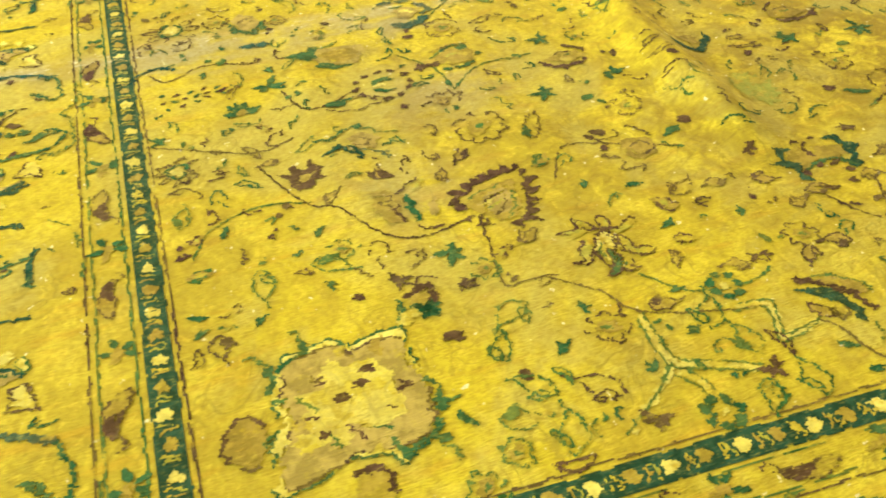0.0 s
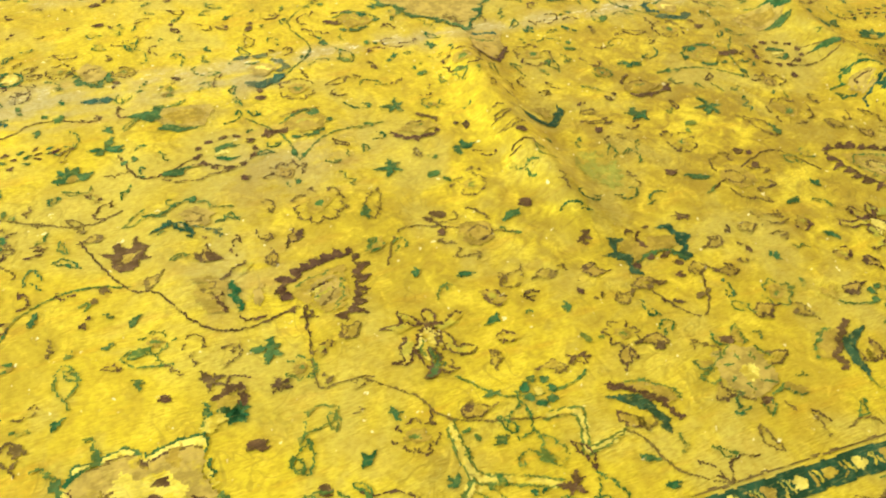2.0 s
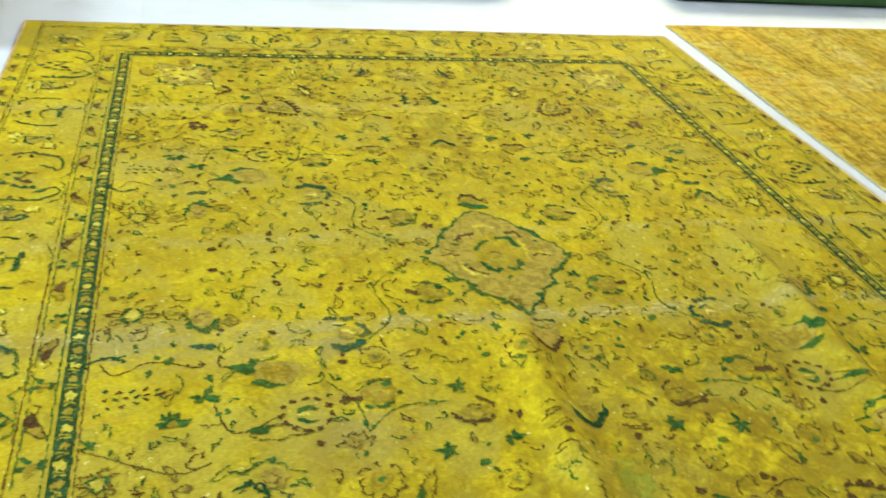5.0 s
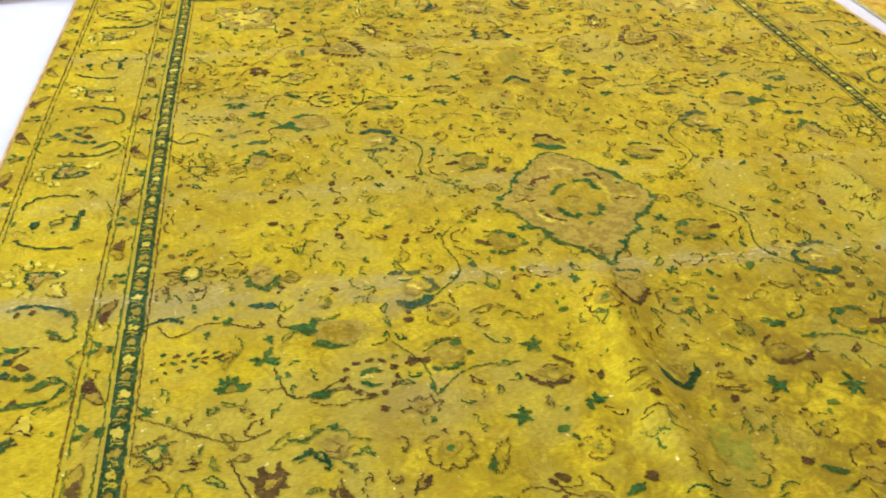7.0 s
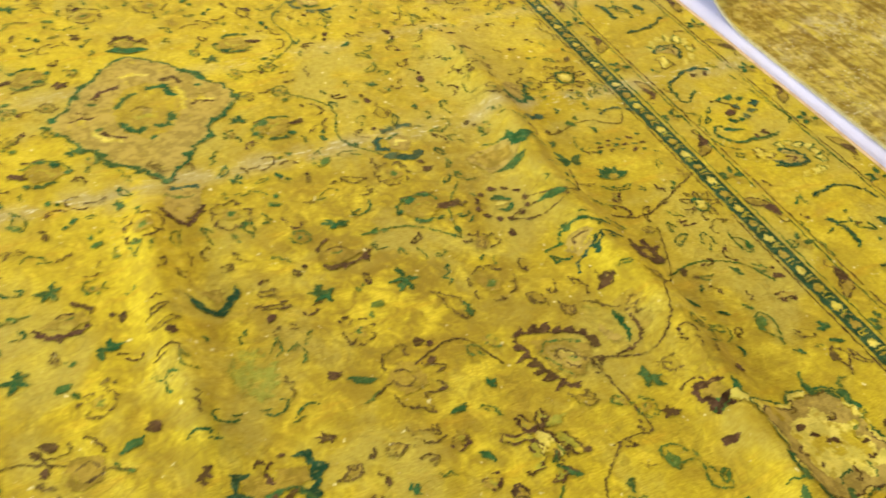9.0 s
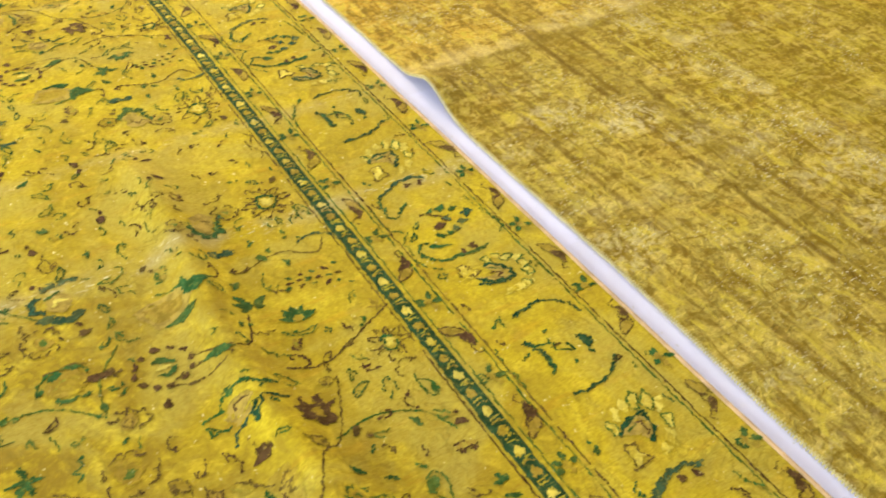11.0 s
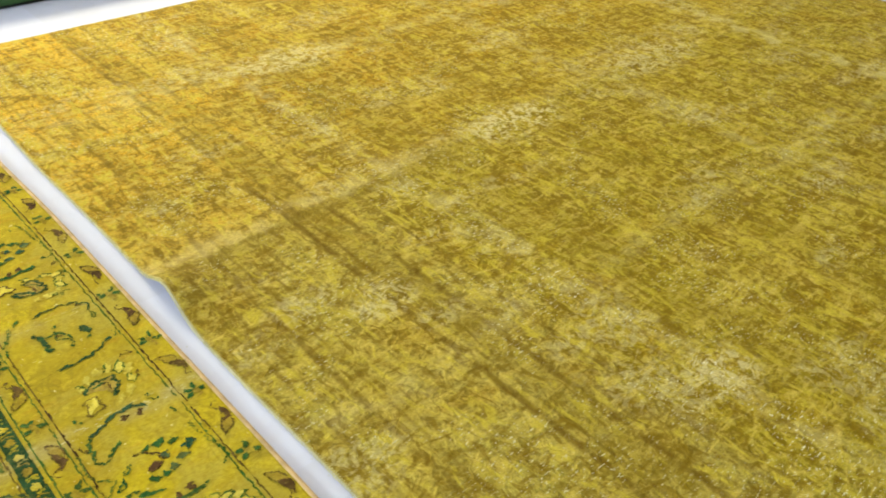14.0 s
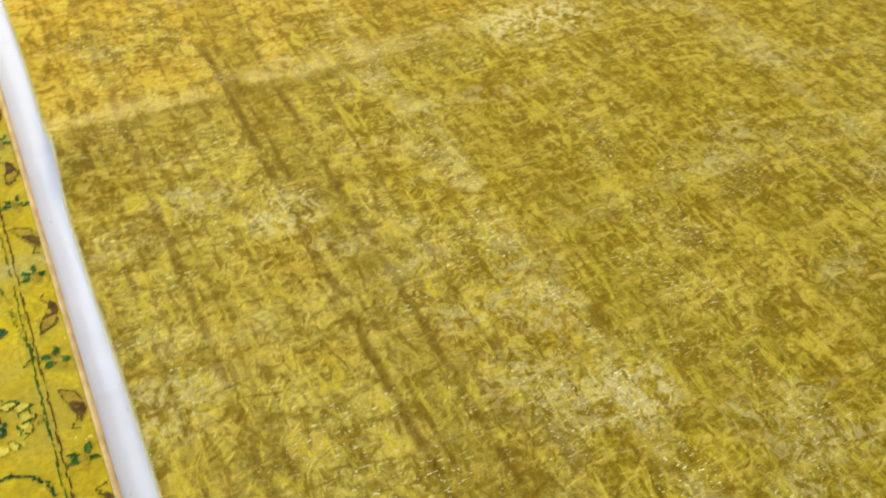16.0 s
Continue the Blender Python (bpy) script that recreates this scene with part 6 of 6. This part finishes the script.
def border_bent_leaf(seed):
    """A spray of dark leaves between two curled stems."""
    f = Figure(seed)
    f.line([(0.143, -0.081), (0.163, -0.045), (0.177, -0.005), (0.177, 0.034), (0.163, 0.06)], 0.0169, BLUE, 2)
    f.line([(0.143, -0.081), (0.107, -0.096), (0.066, -0.1), (0.05, -0.089), (0.059, -0.067)], 0.0104, GREEN, 2)
    f.line([(0.061, -0.072), (0.077, -0.055), (0.092, -0.032)], 0.0143, GREEN, 2)
    f.line([(-0.071, -0.101), (-0.091, -0.107), (-0.116, -0.083), (-0.131, -0.053)], 0.013, GREEN, 2)
    f.line([(-0.131, -0.053), (-0.131, -0.022), (-0.132, 0.012), (-0.126, 0.064)], 0.0169, GREEN, 2)
    f.line([(-0.071, -0.101), (-0.059, -0.081), (-0.063, -0.064)], 0.0091, GREEN, 2)
    f.shape([(-0.069, -0.072), (-0.065, -0.056), (-0.09, -0.023), (-0.089, -0.051)], GREEN, 3)
    f.shape([(0.037, -0.013), (0.048, 0.008), (0.037, 0.01), (0.028, -0.007)], GREEN, 3)
    f.shape([(0.04, 0.012), (0.047, 0.04), (0.034, 0.04), (0.026, 0.019)], GREEN, 3)
    f.shape([(0.029, 0.041), (0.036, 0.061), (0.027, 0.073), (0.015, 0.051)], GREEN, 3)
    f.shape([(0, 0.066), (0.015, 0.084), (-0.002, 0.101), (-0.017, 0.077)], BLUE, 3)
    f.shape([(-0.026, 0.041), (-0.014, 0.06), (-0.03, 0.077), (-0.04, 0.053)], BLUE, 3)
    f.shape([(-0.044, 0.012), (-0.03, 0.029), (-0.048, 0.042), (-0.055, 0.021)], BLUE, 3)
    f.shape([(-0.053, -0.01), (-0.041, 0.003), (-0.054, 0.015), (-0.062, -0.004)], GREEN, 3)
    f.shape([(-0.05, -0.037), (-0.04, -0.022), (-0.053, -0.01), (-0.063, -0.025)], GREEN, 3)
    f.shape([(-0.02, -0.02), (-0.008, -0.001), (-0.017, 0.017), (-0.032, -0.004), (-0.032, -0.021)], BROWN, 4)
    f.shape([(0.007, 0.022), (0.009, 0.035), (-0.012, 0.034), (-0.009, 0.019)], BLUE, 4)
    f.line([(0.037, -0.031), (0.037, -0.008), (0.006, 0.016), (-0.015, 0.021)], 0.0078, LBROWN, 3)
    f.line([(0.113, -0.127), (0.055, -0.131), (0.016, -0.12), (-0.007, -0.094), (-0.041, -0.115), (-0.099, -0.122), (-0.127, -0.116), (-0.155, -0.078)], 0.0065, LGREEN, 1)
    f.line([(0.125, 0.097), (0.072, 0.116), (0.014, 0.111), (-0.032, 0.128), (-0.081, 0.133), (-0.102, 0.113)], 0.0065, LGREEN, 1)
    f.dab(0.154, 0.004, 0.01, BROWN, 3, 0.75)
    f.dab(0.15, 0.038, 0.01, BROWN, 3, 0.75)
    f.dab(-0.113, 0.026, 0.01, BROWN, 3, 0.75)
    f.dab(-0.122, -0.006, 0.01, BROWN, 3, 0.75)
    return f


def border_star(seed):
    """An oval between two long dark hooks, with a small green spray inside."""
    f = Figure(seed)
    f.line([(0.13, -0.043), (0.14, -0.005), (0.143, 0.038), (0.131, 0.074), (0.108, 0.097), (0.08, 0.095)], 0.0111, DGREEN, 3)
    f.line([(-0.101, -0.056), (-0.102, -0.021), (-0.097, 0.02), (-0.08, 0.061), (-0.054, 0.09)], 0.0123, DGREEN, 3)
    f.line([(0.105, -0.113), (0.067, -0.131), (0.014, -0.137), (-0.039, -0.133)], 0.0065, LGREEN, 2)
    f.line([(0.112, -0.069), (0.146, -0.074), (0.105, -0.113)], 0.0065, LGREEN, 2)
    f.shape([(0.057, -0.068), (0.067, -0.058), (0.043, -0.049), (0.007, -0.041), (-0.043, -0.051), (-0.016, -0.057), (0.025, -0.054)], DGREEN, 3)
    f.line([(0.037, -0.058), (0.037, -0.026), (0.031, 0.006), (0.006, 0.016), (-0.024, 0.008)], 0.0078, GREEN, 3)
    f.line([(0.047, -0.015), (0.013, -0.018), (0, 0.007)], 0.0078, GREEN, 3)
    f.shape([(0.028, 0.043), (0.023, 0.06), (0.005, 0.068), (-0.014, 0.052), (0.004, 0.044)], DGREEN, 3)
    f.dab(0.064, -0.005, 0.007, GREEN, 3, 0.75)
    f.dab(-0.023, 0.047, 0.007, GREEN, 3, 0.75)
    f.dab(-0.031, 0.002, 0.007, GREEN, 3, 0.75)
    f.line([(-0.037, -0.06), (-0.021, -0.044), (0, -0.056)], 0.0091, GREEN, 3)
    f.line([(0.024, -0.017), (0.024, 0.009)], 0.0065, LBROWN, 3)
    return f


def guard_leaf(seed):
    f = Figure(seed)
    f.leaf(-0.045, -0.012, 0.25, 0.085, 0.026, OLIVE, 1, LBROWN, 0.15)
    f.leaf(-0.01, 0.0, 0.2, 0.055, 0.022, BROWN, 2, None, 0.2)
    f.line([(0.03, 0.01), (0.05, -0.008), (0.06, 0.008)], 0.005, LBROWN, 2)
    return f


def guard_flower(seed):
    f = Figure(seed)
    for a in (20, 95, 160, 250, 310):
        q = radians(a + f.rnd.uniform(-18, 18))
        f.leaf(0.008 * math.cos(q), 0.008 * math.sin(q), q, f.rnd.uniform(0.016, 0.030), 0.014, GREEN if a != 160 else OLIVE, 2)
    f.dab(0, 0, 0.010, OLIVE, 3)
    return f


def stripe_band(side, half):
    """The dark green guard stripe."""
    f = Figure(3)
    n = round(2 * half / 0.012)
    f.add([(2 * half * k / n - half, w + f.rnd.uniform(-0.0012, 0.0012)) for k in range(n + 1) for w in (-0.0205, 0.0, 0.0205)],
          [(3 * k + i, 3 * k + 3 + i, 3 * k + 4 + i, 3 * k + 1 + i) for k in range(n) for i in (0, 1)], DGREEN, 1)
    stamp_border(f, "guard_stripe", side, 0, STRIPE_X)
    for v, colour, wide in ((0.032, LGREEN, 0.004), (0.085, LGREEN, 0.004), (0.098, LBROWN, 0.003), (-0.029, LBROWN, 0.003), (0.352, LGREEN, 0.004), (0.364, LBROWN, 0.003)):
        f = Figure(round(1000 * abs(v)))
        reach = half + v
        f.line([(-reach, 0), (reach, 0)], wide, colour, 1, False, 0.012)
        stamp_border(f, "border_line", side, 0, STRIPE_X + v)


def stripe_flower(seed, colour):
    """A heart-shaped cup and the loop of tendril before the next."""
    f = Figure(seed)
    cup = ((-0.014, -0.007), (-0.004, -0.012), (0.004, -0.009), (0.013, 0.0), (0.004, 0.010), (-0.004, 0.012), (-0.014, 0.007), (-0.010, 0.0))
    if seed % 2:
        cup = [(x * 0.9, -y) for x, y in cup]
    f.fill([(x * f.rnd.uniform(0.85, 1.1), y * f.rnd.uniform(0.85, 1.1)) for x, y in cup], colour, 2, 1, 0.0014)
    f.line([(-0.024, -0.012), (-0.016, 0.010), (-0.020, 0.013)], 0.0048, FADED, 2)
    f.line([(0.018, 0.013), (0.025, 0.004), (0.022, -0.010)], 0.0048, (OLIVE, FADED)[seed % 2], 2)
    return f


for side, half in (("left", STRIPE_Y), ("right", STRIPE_Y), ("near", STRIPE_X), ("far", STRIPE_X)):
    stripe_band(side, half)
    n = round(2 * half / 0.0515)
    for k in range(n):
        u = -half + (k + 0.5) * 2 * half / n
        stamp_border(stripe_flower(k % 11, PALE if k % 2 else OLIVE), "stripe_flower", side, u, STRIPE_X)
    reach = half + 0.33
    for turn in range(-2, 3):
        for at, v, name, build in ((0.007, 1.400, "border_star", border_star), (-0.218, 1.402, "border_palmette", border_palmette_turned),
                                   (-0.493, 1.389, "border_bent_leaf", border_bent_leaf), (-0.714, 1.416, "border_palmette", border_palmette)):
            u = at + 0.98 * turn
            if abs(u) < reach - 0.03:
                stamp_border(build(60 + turn), name, side, u, v)
    gap = random.Random(len(side))
    n = round(2 * half / 0.118)
    for k in range(n):
        u = -half + (k + 0.5) * 2 * half / n
        for v, name in ((1.222, "inner"), (1.563, "outer")):
            if k % 2 == (v > 1.5):
                stamp_border(guard_leaf(k % 9), "guard_leaf", side, u, v, gap.uniform(-20, 20), 1 if k % 4 < 2 else -1)
            else:
                stamp_border(guard_flower(k % 7), "guard_flower", side, u, v)
    for k in range(round(2 * reach / 0.075)):
        u = -reach + (k + gap.random()) * 0.075
        v = 1.395 + gap.choice((-1, 1)) * gap.uniform(0.065, 0.112)
        stamp_border(squiggle(gap.uniform(0.010, 0.020), 700 + k), "border_sprig", side, u, v, gap.uniform(0, 360))

# ---- the gold rug ----
GX0, GX1, GY0, GY1 = 1.672, 6.15, -2.60, 2.10
gold = empty("gold_rug", "distressed gold and brown wool rug with a lifted stitched edge", "rug")


def gold_place(u, v):
    """u across from the stitched edge, v along it, both 0 to 1."""
    y = GY0 + (GY1 - GY0) * v
    left = GX0 + 0.010 * (y + 0.3) + 0.004 * math.sin(5 * y)
    lift = math.exp(-((y + 0.02) / 0.13) ** 2) if y < 0 else math.exp(-((y + 0.02) / 0.085) ** 2)
    x = left + 0.010 * lift * (1 - u) ** 30 + (GX1 - left) * u
    y += 0.02 * (x - GX0) - 0.10 * max(0, (x - 4.6)) * max(0, v - 0.5)
    return x, y, lift


def gold_surface(x, y, lift, edge):
    z = 0.011 + 0.0022 * noise.noise((x * 3, y * 3, 9.0)) + 0.0012 * noise.noise((x * 8, y * 8, 4.0))
    return z + 0.040 * lift * math.exp(-(edge / 0.13) ** 2) + 0.004 * math.exp(-((y - 0.12 - 0.02 * x) / 0.05) ** 2)


def gold_pile():
    nx, ny = 240, 300
    verts, faces = [], []
    for j in range(ny + 1):
        for i in range(nx + 1):
            u, v = (i / nx) ** 1.35, j / ny
            x, y, lift = gold_place(u, v)
            verts.append((x, y, gold_surface(x, y, lift, u * (GX1 - GX0))))
    w = nx + 1
    for j in range(ny):
        for i in range(nx):
            faces.append((j * w + i, j * w + i + 1, (j + 1) * w + i + 1, (j + 1) * w + i))
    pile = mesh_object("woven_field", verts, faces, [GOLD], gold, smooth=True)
    rim = list(range(nx + 1)) + [j * w + nx for j in range(1, ny + 1)] + [ny * w + i for i in range(nx - 1, -1, -1)] + [j * w for j in range(ny - 1, 0, -1)]
    n = len(rim)
    edge = [verts[k] for k in rim] + [(verts[k][0] + 0.001, verts[k][1], verts[k][2] - 0.007) for k in rim]
    mesh_object("cut_edge", edge, [(n + a, n + (a + 1) % n, (a + 1) % n, a) for a in range(n)], [STITCH], gold)
    # the underside near the lifted edge
    under = [(x + 0.001, y, z - 0.007) for k, (x, y, z) in enumerate(verts) if k % w < 40]
    mesh_object("underside", under, [(j * 40 + i, (j + 1) * 40 + i, (j + 1) * 40 + i + 1, j * 40 + i + 1) for j in range(ny) for i in range(39)], [BACKING], gold)
    return pile


gold_pile()


def edge_stitches():
    verts, faces = [], []
    r = random.Random(5)
    n = 620
    for k in range(n):
        v = (k + 0.5) / n
        if not 0.0 < v < 1:
            continue
        x, y, lift = gold_place(0.0, v)
        z = gold_surface(x, y, lift, 0.0)
        h, w = 0.0022, r.uniform(0.0042, 0.0065)
        x -= 0.002
        b = len(verts)
        verts += [(x - w * 0.7, y - h, z - 0.006), (x - w * 0.7, y + h, z - 0.005), (x - w * 0.2, y - h, z + 0.0022), (x - w * 0.2, y + h, z + 0.0026),
                  (x + w, y - h + 0.002, z + 0.0018), (x + w, y + h + 0.002, z + 0.0018)]
        faces += [(b, b + 2, b + 3, b + 1), (b + 2, b + 4, b + 5, b + 3)]
    ob = mesh_object("overcast_stitching", verts, faces, [STITCH], gold, label="cream zigzag edge stitches")
    ob["kind"] = "stuff"


edge_stitches()

# ---- behind the rugs ----
def green_platform(x0, x1, y0):
    top = empty("low_platform", "dark green painted low display platform with grey top trim", "platform", group="green platforms")
    part("body", box(x0, x1, y0, y0 + 0.9, 0.02, 0.135, 0.006), GREEN_PAINT, top)
    part("plinth", box(x0 + 0.03, x1 - 0.03, y0 + 0.03, y0 + 0.87, 0.0, 0.02), BLACK_RUBBER, top)
    part("top_trim", box(x0 - 0.005, x1 + 0.005, y0 - 0.008, y0 + 0.91, 0.135, 0.160, 0.005), GREY_TRIM, top, "grey top trim")
    part("deck", box(x0 + 0.01, x1 - 0.01, y0 + 0.01, y0 + 0.89, 0.160, 0.168), GREEN_PAINT, top)
    return top


green_platform(2.0, 4.6, 2.56)
green_platform(-0.6, 0.93, 2.61)


def rolled_rug(x, y, length, radius):
    thing = empty("rolled_rug", "brown shaggy rug rolled up on the white sheeting", "rug")
    turns, n, rows = 4.0, 150, 26
    verts, faces = [], []
    for j in range(rows + 1):
        for k in range(n + 1):
            a = 2 * math.pi * turns * k / n
            r = radius * (0.22 + 0.78 * k / n) * (1 + 0.03 * noise.noise((3 * math.cos(a), 3 * math.sin(a), j * 0.4)))
            verts.append((x + r * math.cos(a), y + length * j / rows + 0.006 * noise.noise((a, j, 0)), radius * 0.99 + r * math.sin(a)))
    w = n + 1
    for j in range(rows):
        for k in range(n):
            faces.append((j * w + k, (j + 1) * w + k, (j + 1) * w + k + 1, j * w + k + 1))
    ob = mesh_object("coil", verts, faces, [BROWN_PILE], thing, smooth=True)
    ob.modifiers.new("thickness", "SOLIDIFY").thickness = 0.014
    return thing


rolled_rug(-1.93, 1.60, 1.9, 0.16)


def folded_cloth(x, y):
    """A dark bundle of folded cloth between the platforms."""
    thing = empty("folded_cloth", "dark navy folded cloth with a white hem", "cloth")
    for k, (w, d, z0, z1, mat, name) in enumerate(((0.36, 0.26, 0.003, 0.035, NAVY_CLOTH, "fold"), (0.34, 0.25, 0.035, 0.066, NAVY_CLOTH, "fold"), (0.10, 0.20, 0.066, 0.076, GREY_TRIM, "hem"))):
        bm = box(x - w / 2, x + w / 2, y - d / 2, y + d / 2, z0, z1, 0.012 if name == "fold" else 0.003)
        bmesh.ops.subdivide_edges(bm, edges=bm.edges[:], cuts=3, use_grid_fill=True)
        for v in bm.verts:
            v.co += Vector((0.008 * noise.noise(v.co * 9), 0.008 * noise.noise(v.co * 9 + Vector((5, 0, 0))), 0.0))
        part(name, bm, mat, thing, smooth=True)
    return thing


folded_cloth(1.73, 2.92)
